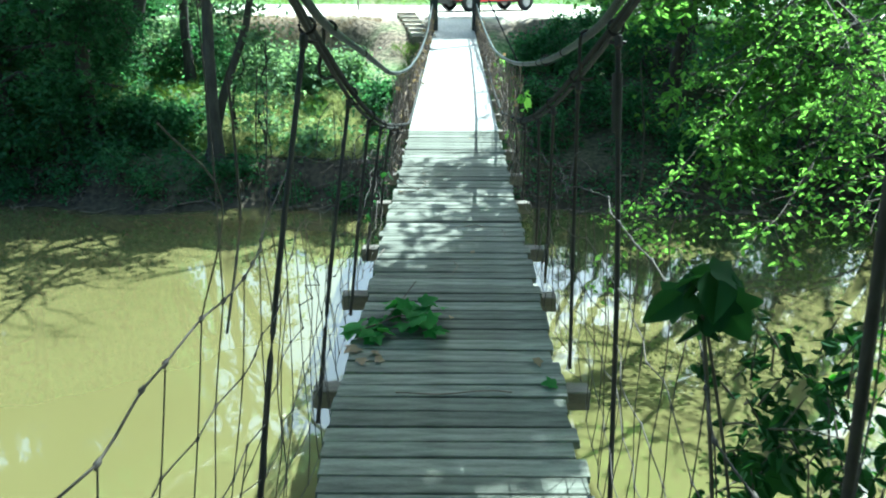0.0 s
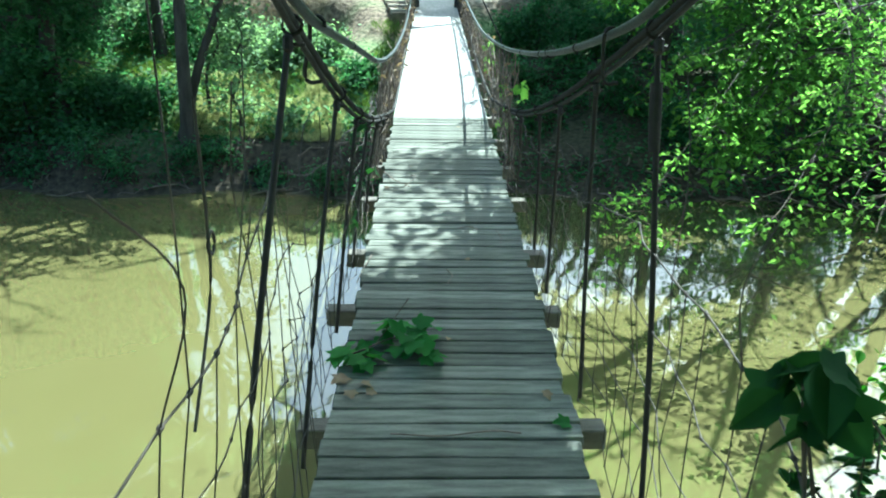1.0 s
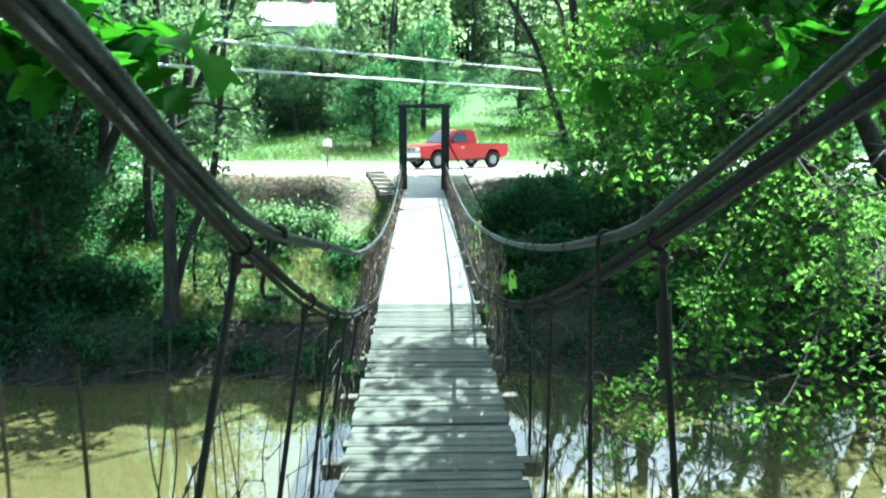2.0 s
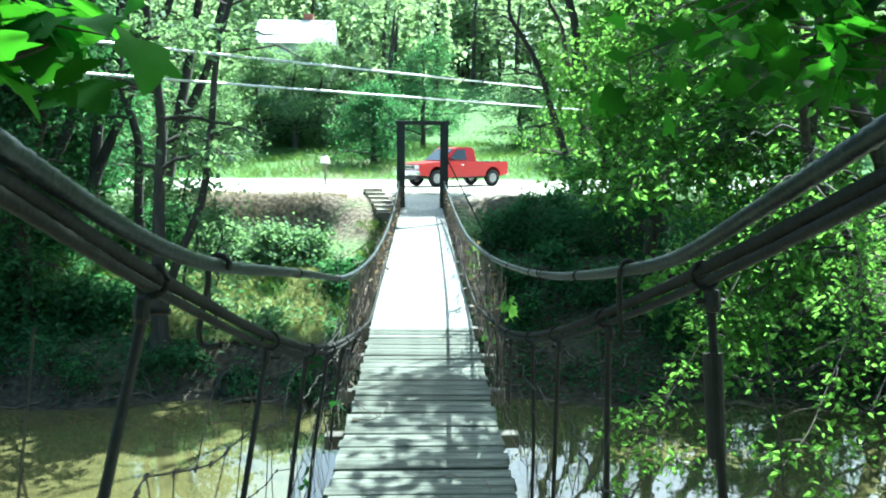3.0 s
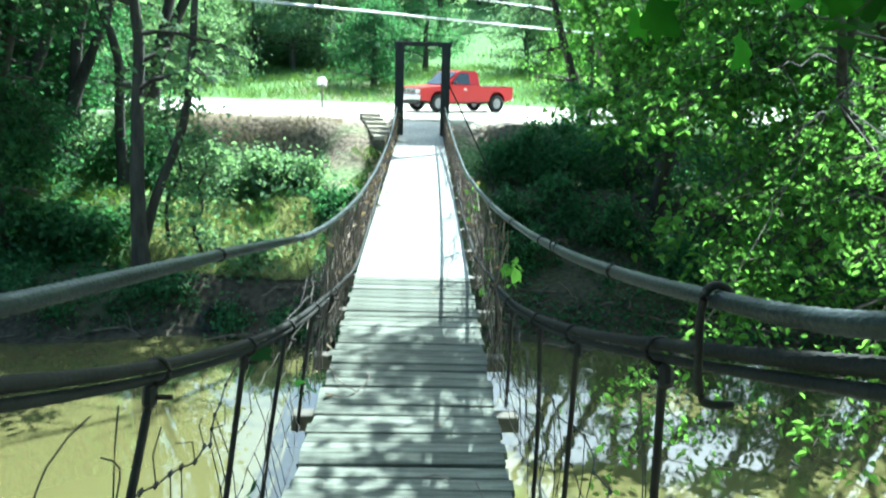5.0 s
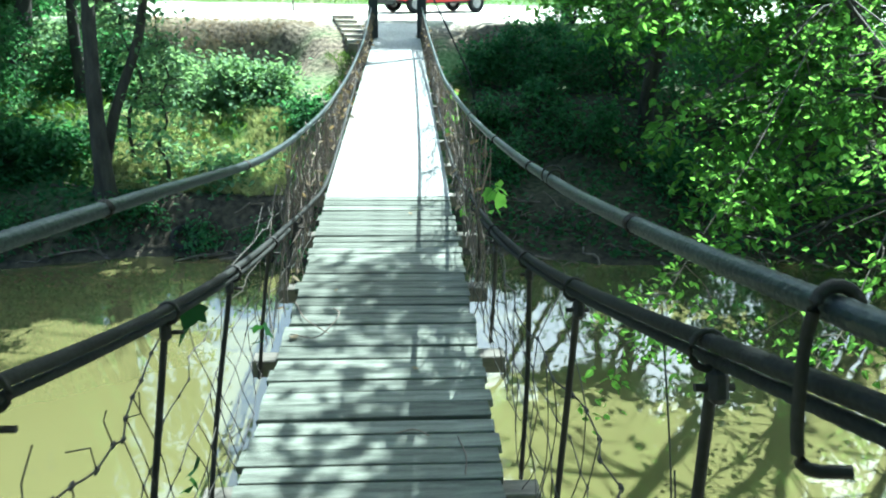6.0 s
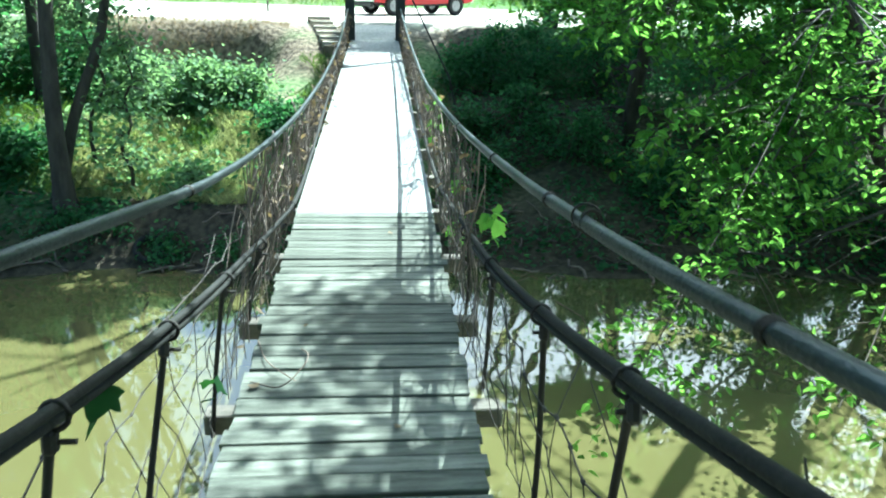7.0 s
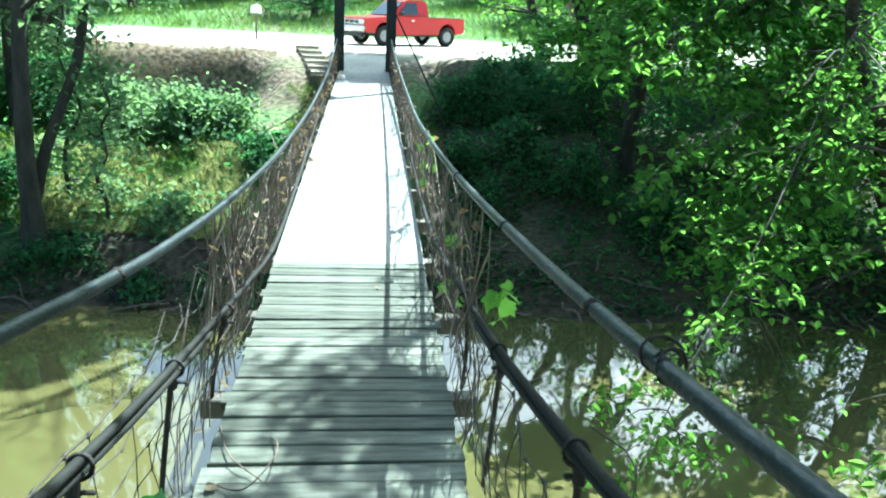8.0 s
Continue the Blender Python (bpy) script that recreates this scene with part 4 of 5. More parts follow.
for i, (x, y, h, rc, m) in enumerate([(-2.6, 48, 4.5, (1.5, 3), M_LEAF_B), (-8.6, 58, 5, (1.5, 3), M_LEAF_C), (7.0, 57, 5, (1.5, 3.2), M_LEAF_C), (-11.5, 47, 4.5, (2, 3), M_LEAF_C),
                                     (9.5, 48, 5, (2, 3.2), M_LEAF_A), (-16, 47, 6, (2, 4), M_LEAF_C), (14, 47, 5.5, (2, 3.4), M_LEAF_A), (0.3, 56, 7, (2, 4), M_LEAF_B), (-8.0, 54, 6.4, (2, 3.4), M_LEAF_C), (-10.6, 55, 6.4, (2, 3.4), M_LEAF_C), (-6.7, 57, 6.9, (2, 3.2), M_LEAF_C)]):
    roadside_tree(x, y, h, rc, 15000 if x < -6 and y > 50 else 9000, 600 + i, m)

# ---- the pickup truck on the road ----
truck = empty("pickup_truck", "red compact pickup truck with chrome grille parked on gravel", "pickup truck", (0, 0, 0))


def shape(outline, x0, x1, bevel=0.02, inset=0.0, zin=1.0):
    """A body pressed from a side outline (along y, z), between x0 and x1."""
    bm = bmesh.new()
    a = [bm.verts.new((x0, y, z)) for y, z in outline]
    b = [bm.verts.new((x1, y, z)) for y, z in outline]
    bm.faces.new(a[::-1]), bm.faces.new(b)
    n = len(outline)
    for i in range(n):
        bm.faces.new((a[i], a[(i + 1) % n], b[(i + 1) % n], b[i]))
    bmesh.ops.recalc_face_normals(bm, faces=bm.faces)
    for v in bm.verts:
        if v.co.z > zin:
            v.co.x *= 1 - inset
    if bevel:
        bmesh.ops.bevel(bm, geom=list(bm.edges), offset=bevel, segments=2, affect="EDGES", clamp_overlap=True)
    return bm


# the truck stands along y with its nose at -y; then it is turned
def arch(yc, r, n=8):
    return [(yc - r * math.cos(math.pi * i / n), 0.42 + r * math.sin(math.pi * i / n)) for i in range(n + 1)]


side = [(-2.1, 0.45), (-2.12, 0.72), (-2.08, 0.9), (-0.95, 1.0), (-0.9, 1.0), (0.62, 1.02), (0.62, 0.98), (2.22, 0.99), (2.24, 0.5), (1.83, 0.42)]
low = side + arch(1.45, 0.38)[::-1] + [(-0.92, 0.36)] + arch(-1.3, 0.38)[::-1] + [(-1.7, 0.42)]
part("body", shape(low, -0.8, 0.8, 0.025), M_RED, truck)
part("cab", shape([(-0.93, 0.99), (-0.35, 1.52), (-0.2, 1.56), (0.42, 1.56), (0.58, 1.5), (0.64, 0.99)], -0.76, 0.76, 0.03, 0.14, 1.2), M_RED, truck)
part("windscreen", shape([(-0.96, 1.04), (-0.4, 1.5), (-0.38, 1.47), (-0.9, 1.03)], -0.6, 0.6, 0.0, 0.08, 1.2), M_GLASSD, truck)
for sx in (-1, 1):
    bm = bmesh.new()
    vs = [bm.verts.new((sx * (0.775 if z < 1.2 else 0.68), y, z)) for y, z in ((-0.72, 1.06), (-0.32, 1.45), (0.1, 1.47), (0.14, 1.06))]
    f = bm.faces.new(vs)
    r = bmesh.ops.extrude_face_region(bm, geom=[f])
    bmesh.ops.translate(bm, verts=[v for v in r["geom"] if isinstance(v, bmesh.types.BMVert)], vec=(-sx * 0.03, 0, 0))
    bmesh.ops.recalc_face_normals(bm, faces=bm.faces)
    part("side_window", bm, M_GLASSD, truck)
    bm = bmesh.new()
    box(bm, sx * 0.87, -0.62, 1.1, 0.14, 0.07, 0.12, 0.02)
    part("mirror", bm, M_BLACK, truck)
    bm = bmesh.new()
    box(bm, sx * 0.808, -0.12, 0.86, 0.02, 0.14, 0.035, 0.005)
    part("door_handle", bm, M_CHROME, truck)
    bm = bmesh.new()
    box(bm, sx * 0.6, -2.115, 0.77, 0.26, 0.05, 0.15, 0.012)
    part("headlight", bm, M_LENS, truck)
    bm = bmesh.new()
    box(bm, sx * 0.72, 2.23, 0.76, 0.13, 0.03, 0.3, 0.01)
    part("tail_light", bm, M_RED, truck)
bm = bmesh.new()
box(bm, 0, -2.11, 0.77, 0.92, 0.05, 0.17, 0.01)
grille = part("grille", bm, M_CHROME, truck)
for gx in (-0.3, 0, 0.3):
    bm = bmesh.new()
    box(bm, gx, -2.137, 0.77, 0.25, 0.012, 0.1, 0.004)
    part("grille_opening", bm, M_BLACK, grille)
bm = bmesh.new()
box(bm, 0, -2.17, 0.55, 1.62, 0.12, 0.19, 0.025)
part("front_bumper", bm, M_CHROME, truck)
bm = bmesh.new()
box(bm, 0, -2.1, 0.37, 1.3, 0.12, 0.16, 0.03)
part("valance", bm, M_BLACK, truck)
bm = bmesh.new()
box(bm, 0, 2.28, 0.55, 1.5, 0.1, 0.16, 0.02)
part("rear_bumper", bm, M_CHROME, truck)
bm = bmesh.new()
box(bm, 0, 1.45, 0.995, 1.36, 1.45, 0.03)
part("bed_floor", bm, M_BLACK, truck)
bm = bmesh.new()
box(bm, 0, 0.1, 0.42, 1.3, 3.6, 0.18, 0.02)
part("chassis", bm, M_BLACK, truck)
for yc in (-1.3, 1.45):
    for sx in (-1, 1):
        w = Soup()
        prof = [(0.19, -0.09), (0.28, -0.105), (0.325, -0.09), (0.34, -0.05), (0.34, 0.05), (0.325, 0.09), (0.28, 0.105), (0.19, 0.09)]
        V, F = [], []
        for i in range(24):
            a = 2 * math.pi * i / 24
            V += [(sx * 0.72 + u, yc + r * math.cos(a), 0.34 + r * math.sin(a)) for r, u in prof]
        for i in range(24):
            for j in range(8):
                F.append((i * 8 + j, i * 8 + (j + 1) % 8, (i + 1) % 24 * 8 + (j + 1) % 8, (i + 1) % 24 * 8 + j))
        tyre = put("wheel", V, F, M_TYRE, truck, smooth=True)
        bm = bmesh.new()
        cyl(bm, (sx * 0.70, yc, 0.34), (sx * 0.79, yc, 0.34), 0.2, seg=20)
        cyl(bm, (sx * 0.78, yc, 0.34), (sx * 0.82, yc, 0.34), 0.07, seg=12)
        for q in range(6):
            a = math.pi * q / 3
            cyl(bm, (sx * 0.785, yc + 0.13 * math.cos(a), 0.34 + 0.13 * math.sin(a)), (sx * 0.797, yc + 0.13 * math.cos(a), 0.34 + 0.13 * math.sin(a)), 0.035, seg=8)
        part("rim", bm, M_RIM, tyre)
truck.matrix_basis = pose(1.36, 34.6, ground_z(1.36, 34.6), 0, 0, -57)

# ---- mailbox ----
mx, my = -3.75, 34.2
mz = ground_z(mx, my)
mail = empty("mailbox", "white roadside mailbox on a thin dark post", "mailbox", (mx, my, mz))
bm = bmesh.new()
box(bm, mx, my, mz + 0.42, 0.07, 0.07, 0.95, 0.006)
part("post", bm, M_BEAM, mail)
prof = [(-0.15, 0), (-0.15, 0.16)] + [(-0.15 * math.cos(math.pi * i / 8), 0.16 + 0.13 * math.sin(math.pi * i / 8)) for i in range(1, 8)] + [(0.15, 0.16), (0.15, 0)]
bm = bmesh.new()
a = [bm.verts.new((mx + u, my - 0.26, mz + 0.88 + v)) for u, v in prof]
b = [bm.verts.new((mx + u, my + 0.26, mz + 0.88 + v)) for u, v in prof]
bm.faces.new(a), bm.faces.new(b[::-1])
for i in range(len(prof)):
    bm.faces.new((a[i], b[i], b[(i + 1) % len(prof)], a[(i + 1) % len(prof)]))
bmesh.ops.recalc_face_normals(bm, faces=bm.faces)
part("box", bm, M_WHITE, mail)


# ---- boughs with broad leaves that hang into the walk ----
def bough(tree, seed, paths, n_leaf, size, radius=0.028, near_end=0.55, clump=0.16, twig=0.24):
    g = np.random.default_rng(seed)
    w, lv, C = Soup(), Soup(), []
    for path in paths:
        Q = spline(path, 0.12)
        w.tube(Q, np.linspace(radius, 0.004, len(Q)), 6)
        k = int(len(Q) * (1 - near_end))
        for q in range(int(n_leaf * 0.22)):
            o = Q[g.integers(k, len(Q))]
            e = g.normal(0, twig, 3)
            e[2] = -abs(e[2]) * 0.5
            tw = np.array([o, o + e * 0.5, o + e])
            w.tube(tw, [0.005, 0.004, 0.002], 4)
            C += [tw[1], tw[2], tw[2]]
        C += [Q[i] for i in range(k, len(Q), 3)]
    C = np.array(C)
    C = C[g.choice(len(C), n_leaf * len(paths))] + g.normal(0, clump, (n_leaf * len(paths), 3)) * np.array([1, 1, 0.5])
    lv.lobed(C, size, g)
    w.mesh("bough", M_TWIG, tree, "thin dark bough", smooth=True)
    lv.mesh("foliage", M_LEAF_NEAR, tree, "broad lobed backlit leaves", kind="stuff")


bough(SHADE_TREES[0], 11, [[(3.65, 0.0, 5.2), (4.0, 4.4, 4.7), (2.6, 6.9, 3.4), (1.5, 6.9, 2.6), (0.85, 6.75, 2.3)],
                          [(3.9, 6.0, 4.0), (2.9, 6.4, 3.0), (2.0, 6.4, 2.45), (1.25, 6.45, 2.2)],
                          # this bough stays above the view, added to shade the near planks
                          [(4.0, 4.4, 4.7), (2.7, 6.4, 4.7), (1.7, 5.9, 4.2), (0.9, 5.2, 3.7)],
                          [(4.2, 5.6, 4.3), (3.7, 8.0, 3.9), (2.8, 8.4, 3.3), (2.0, 8.1, 2.9)],
                          [(3.9, 6.0, 4.0), (3.1, 6.7, 3.5), (2.4, 6.8, 2.9), (1.65, 6.6, 2.35)],
                          [(4.0, 4.4, 4.7), (3.6, 6.6, 3.8), (2.9, 7.4, 3.2), (2.2, 7.5, 2.75)],
                          [(3.9, 6.0, 4.0), (3.3, 7.6, 3.6), (2.5, 8.2, 3.1), (1.7, 8.0, 2.75)]], 135, 0.14, near_end=0.4, clump=0.14, twig=0.2)
bough(SHADE_TREES[1], 12, [[(-3.0, -2.5, 6.0), (-3.4, 2.5, 5.0), (-2.4, 5.0, 3.4), (-1.50, 5.4, 2.68), (-0.90, 5.35, 2.38)],
                          [(-2.4, 5.0, 3.4), (-1.8, 5.35, 2.7), (-1.32, 5.3, 2.35), (-0.93, 5.2, 2.12)],
                          [(-2.4, 5.0, 3.4), (-1.7, 5.4, 2.8), (-1.38, 5.35, 2.45), (-1.02, 5.3, 2.22)]], 36, 0.165, near_end=0.26, clump=0.09, twig=0.13)
bough(SHADE_TREES[1], 13, [[(-2.4, 5.0, 3.4), (-1.2, 6.0, 3.0), (-0.24, 6.25, 2.66)]], 7, 0.18, near_end=0.12, clump=0.03, twig=0.05)

# ---- wire netting along both sides ----
rng = np.random.default_rng(21)
for side in (-1, 1):
    s, knots = Soup(), Soup()
    y0, y1 = -1.0, 11.0
    ys = [y0]
    while ys[-1] < y1:
        ys.append(ys[-1] + rng.uniform(0.09, 0.17))
    ys = np.array(ys)
    hs = np.array([-0.06, 0.10, 0.25, 0.40, 0.58, 0.77]) * (1.36 if side < 0 else 1.18)
    ph = rng.uniform(0, 6, 8)

    def node(i, j):
        y, hgt = ys[i], hs[j]
        sag = 0.035 * math.sin(y * 1.9 + ph[0]) + 0.02 * math.sin(y * 4.7 + ph[1])
        low = np.interp(y, [4.8, 6.5, 8.5, 11], [1.0, 0.8, 0.55, 0.4])
        out = 0.575 + 0.03 * math.sin(y * 2.6 + ph[2] + hgt * 3) + jit[i, j, 0]
        return np.array([side * out + deck_x(y), y + jit[i, j, 1] + (0.28 if side < 0 else 0.12) * hgt * math.sin(y * 0.9 + ph[3]), deck_z(y) + (hgt + sag * hgt / 0.7) * low + jit[i, j, 2]])

    jit = rng.normal(0, 0.011, (len(ys), len(hs), 3))
    P = np.array([[node(i, j) for j in range(len(hs))] for i in range(len(ys))])
    for j in range(len(hs)):
        s.tube(spline(P[:, j], 0.06), 0.0028 if j == len(hs) - 1 else 0.0021, 5)
    for i in range(len(ys)):
        if rng.random() < 0.9:
            s.tube(spline(P[i, : len(hs) if rng.random() < 0.85 else 4], 0.05), 0.0019, 5)
        for j in range(len(hs)):
            c = P[i, j]
            d = 0.006 if j < len(hs) - 1 else 0.009
            knots.tube([c - (0, d * 1.3, d * 0.6), c - (0, d * 0.4, 0), c + (0, d * 0.4, 0), c + (0, d * 1.3, d * 0.6)], [0.002, d * 0.75, d * 0.75, 0.002], 5)
    # loose ends that reach up to the cables
    for q in range(34):
        i = int(rng.integers(0, len(ys)))
        a = P[i, -1]
        zc, xc = cable_z("LR" if side > 0 else "LL", a[1])
        top = np.array([xc + side * rng.uniform(0.02, 0.1), a[1] + rng.normal(0.1, 0.15), a[2] + rng.uniform(0.2, 0.9) * max(0.15, zc - a[2])])
        s.tube(spline([a, (a + top) / 2 + rng.normal(0, 0.03, 3), top], 0.04), 0.002, 5)
    net = s.mesh("wire_netting", M_WIRE, bridge, "sagging rusty knotted fence wire", smooth=True, kind="stuff")
    knots.mesh("wire_knot", M_WIRE, bridge, "twisted wire knots", kind="stuff")
# a curl of loose wire on a hanger line
s = Soup()
c = np.array([-0.60, 3.95, 1.28])
s.tube([c + (0.0, 0.024 * math.cos(a) + 0.024, 0.024 * math.sin(a)) for a in np.linspace(0, 6.3, 24)], 0.004, 6)
s.tube(spline([c + (0, 0.0, 0.3), c + (0, 0.01, 0.05), c + (0, -0.02, -0.1), c + (0, -0.2, -0.3)], 0.03), 0.0035, 6)
s.mesh("wire_curl", M_WIRE, bridge, "loose wire bent into a ring", smooth=True)

# ---- dry vines on the far half of the sides ----
rng = np.random.default_rng(31)
for side in (-1, 1):
    s, lv = Soup(), Soup()
    leafC = []
    tag = "UR" if side > 0 else "UL"
    for q in range(600 if side < 0 else 380):
        y = 8.6 + 13.2 * rng.uniform(0, 1) ** 0.8
        zc, xc = cable_z(tag, y)
        zt = zc - rng.uniform(0, 0.25) * rng.uniform(0, 1)
        zd = deck_z(y) - 0.05
        n = 5
        yb = y + rng.normal(0, 0.35)
        zb = zd + (zt - zd) * (0 if rng.random() < 0.7 else rng.uniform(0, 0.5))
        pts = [np.array([xc + (side * 0.57 + deck_x(y) - xc) * t + rng.normal(0, 0.03), y + (yb - y) * t + rng.normal(0, 0.06), zt + (zb - zt) * t]) for t in np.linspace(0, 1, n)]
        s.tube(spline(pts, 0.12), rng.uniform(0.0013, 0.0038), 4)
        if rng.random() < 0.55:
            leafC.append(pts[int(rng.integers(0, n))] + rng.normal(0, 0.03, 3))
    for q in range(40):
        y = rng.uniform(8.3, 20)
        zc, xc = cable_z(tag, y)
        y2 = y + rng.uniform(0.8, 2.2)
        pts = [np.array([side * 0.56 + deck_x(y) + rng.normal(0, 0.03), y + (y2 - y) * t, deck_z(y + (y2 - y) * t) + rng.uniform(0.05, 0.9) * (zc - deck_z(y))]) for t in np.linspace(0, 1, 5)]
        s.tube(spline(pts, 0.12), rng.uniform(0.002, 0.0045), 4)
    s.mesh("dry_vine", M_VINE, bridge, "tangle of dry brown vine stems", kind="stuff")
    lv.leaves(np.array(leafC), 0.06, rng, droop=0.6)
    lv.mesh("vine_leaf", M_LEAF_DEAD, bridge, "withered vine leaves", kind="stuff")
# green vine leaves on the sides
rng = np.random.default_rng(33)
for c, n, sz, sp in (((0.54, 8.17, 0.90), 9, 0.075, 0.05), ((0.57, 10.1, 0.32), 6, 0.07, 0.08), ((0.56, 9.6, 0.62), 6, 0.06, 0.1), ((-0.53, 6.86, 0.92), 2, 0.12, 0.02), ((-0.58, 6.8, 0.35), 3, 0.07, 0.04),
                     ((-0.58, 7.9, 0.40), 3, 0.08, 0.04), ((0.55, 11.8, 0.78), 12, 0.08, 0.12)):
    for q in range(n):
        lv = Soup()
        lv.lobed(np.array([c]) + rng.normal(0, sp, (1, 3)) * (0.4, 1, 1), sz, rng, down=1.2)
        # left-hand leaves take the green darkened for shade
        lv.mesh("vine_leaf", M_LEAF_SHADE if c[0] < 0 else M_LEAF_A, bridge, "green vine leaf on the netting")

# the vine shoot with large leaves beside the walkway, and its trailing leaves
shoot = empty("vine_shoot", "climbing vine shoot with large green leaves on the netting", "vine", (0.55, 3.70, 0.27))
s, lv = Soup(), Soup()
rng = np.random.default_rng(35)
s.tube(spline([(0.67, 3.60, -0.23), (0.61, 3.60, 0.27), (0.56, 3.62, 0.70), (0.50, 3.66, 1.14)], 0.05), 0.005, 6)
s.tube(spline([(0.73, 3.50, -0.23), (0.66, 3.55, 0.17), (0.60, 3.60, 0.65), (0.51, 3.68, 1.12)], 0.05), 0.004, 6)
s.mesh("stem", M_TWIG, shoot, smooth=True)
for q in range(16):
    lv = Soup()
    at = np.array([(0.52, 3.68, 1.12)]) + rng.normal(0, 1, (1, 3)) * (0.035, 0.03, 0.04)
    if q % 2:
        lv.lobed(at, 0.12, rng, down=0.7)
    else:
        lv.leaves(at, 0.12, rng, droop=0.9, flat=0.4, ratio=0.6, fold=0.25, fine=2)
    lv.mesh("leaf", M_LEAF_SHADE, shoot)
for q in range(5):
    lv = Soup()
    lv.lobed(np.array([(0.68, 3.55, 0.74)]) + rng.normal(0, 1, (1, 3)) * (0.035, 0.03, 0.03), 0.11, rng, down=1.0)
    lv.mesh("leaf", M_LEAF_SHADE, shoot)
lv = Soup()
tw = Soup()
C = []
for q in range(64):
    o = np.array([rng.uniform(0.60, 0.92), rng.uniform(3.45, 3.85), rng.uniform(0.45, 0.92)])
    e = rng.normal(0, 0.06, 3) + (0.02, 0, 0.08)
    tw.tube(np.array([o, o + e * 0.5, o + e + (0, 0, -0.02)]), [0.003, 0.0025, 0.0015], 4)
    C += [o + e * k + rng.normal(0, 0.02, 3) for k in (0.1, 0.3, 0.5, 0.65, 0.8, 0.9, 1.0)]
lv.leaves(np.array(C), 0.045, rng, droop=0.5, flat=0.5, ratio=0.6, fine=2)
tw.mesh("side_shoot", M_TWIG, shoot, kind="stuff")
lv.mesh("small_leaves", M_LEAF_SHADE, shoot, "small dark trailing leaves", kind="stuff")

# ---- drooping small-leaved boughs of the creek-side trees ----
def droop_bough(tree, seed, paths, n_leaf, size, radius=0.03, sd=0.22, m=M_LEAF_A):
    g = np.random.default_rng(seed)
    w, lv, C = Soup(), Soup(), []
    for path in paths:
        Q = spline(path, 0.1)
        w.tube(Q, np.linspace(radius, 0.004, len(Q)), 6)
        for q in range(34):
            f = g.uniform(0.25, 1.0)
            o = Q[int(f * (len(Q) - 1))]
            e = g.normal(0, 0.5, 3) * (1.15 - 0.6 * f)
            e[2] = e[2] * 0.5 - 0.15
            tw = spline([o, o + e * 0.5 + g.normal(0, 0.03, 3), o + e + (0, 0, -0.12)], 0.08)
            w.tube(tw, np.linspace(0.006, 0.0015, len(tw)), 4)
            C += [tw[int(k * (len(tw) - 1))] for k in (0.35, 0.6, 0.8, 0.9, 1.0)]
    C = np.array(C)
    C = C[g.choice(len(C), n_leaf)] + g.normal(0, sd * 0.45, (n_leaf, 3)) * np.array([1, 1, 0.7])
    C = C[~keep_clear(C) & (C[:, 2] > WATER + 0.1)]
    lv.leaves(C, size, g, droop=0.5, flat=0.45, ratio=0.6, fine=2)
    w.mesh("bough", M_TWIG, tree, "thin drooping bough", smooth=True)
    lv.mesh("bough_foliage", m, tree, kind="stuff")


g = np.random.default_rng(74)
hanging = []
for k in range(27):
    f = (k + 0.5) / 27
    h = -0.9 + 5.6 * f
    a = np.array((6.4 + g.uniform(0, 1.2), 15.4 + 2.2 * f + g.uniform(-0.4, 0.4), h + 0.9))
    b = np.array((2.3 + 2.4 * g.uniform() + 0.5 * f, 13.0 + 0.95 * (h + 0.9) + 0.6 * g.uniform(), h + g.normal(0, 0.25)))
    hanging.append([tuple(a), tuple(a * 0.65 + b * 0.35 + (0, 0, 0.45)), tuple(a * 0.3 + b * 0.7 + (0, 0, 0.3)), tuple(b)])
droop_bough(OVERHANG, 71, hanging, 9000, 0.14, sd=0.3)
droop_bough(OVERHANG, 75, [[(6.8, 16.0, 2.0), (5.2, 13.8, 1.8), (3.4, 11.6, 0.4), (2.4, 10.6, -0.5), (1.95, 10.2, -1.1)],
                           [(5.2, 13.8, 1.8), (4.6, 11.2, 0.8), (3.5, 9.8, -0.3), (2.9, 9.2, -0.6)],
                           [(5.2, 13.8, 1.8), (4.9, 11.4, 1.1), (4.3, 9.6, 0.2), (3.8, 8.8, -0.4)]], 2100, 0.075, radius=0.010, sd=0.22)
# dark boughs of the trees up the creek
hanging = []
for k in range(12):
    f = (k + 0.5) / 12
    a = np.array((-7.4 + g.uniform(-1.0, 1.0), 17.6 + g.uniform(-0.3, 0.5), 1.0 + 3.4 * f))
    b = np.array((-5.7 - 1.9 * g.uniform(), 16.6 + 0.9 * g.uniform(), 0.4 + 3.4 * f + g.normal(0, 0.3)))
    hanging.append([tuple(a), tuple(a * 0.6 + b * 0.4 + (0, 0, 0.4)), tuple(b)])
droop_bough(CREEK_TREE, 76, hanging, 5200, 0.12, sd=0.3, m=M_LEAF_B)
droop_bough(SHADE_TREES[0], 72, [[(3.75, -3.2, 2.7), (5.4, 2.0, 3.4), (3.6, 5.4, 0.9), (2.5, 5.4, -0.1), (2.0, 5.1, -0.8)],
                                [(5.4, 2.0, 3.4), (4.3, 6.2, 1.2), (3.1, 6.4, 0.0), (2.5, 6.2, -0.7)],
                                [(5.4, 2.0, 3.4), (4.2, 3.4, 1.6), (2.4, 4.0, 0.1), (1.55, 4.0, -0.35)]], 2600, 0.08, m=M_LEAF_NEAR)

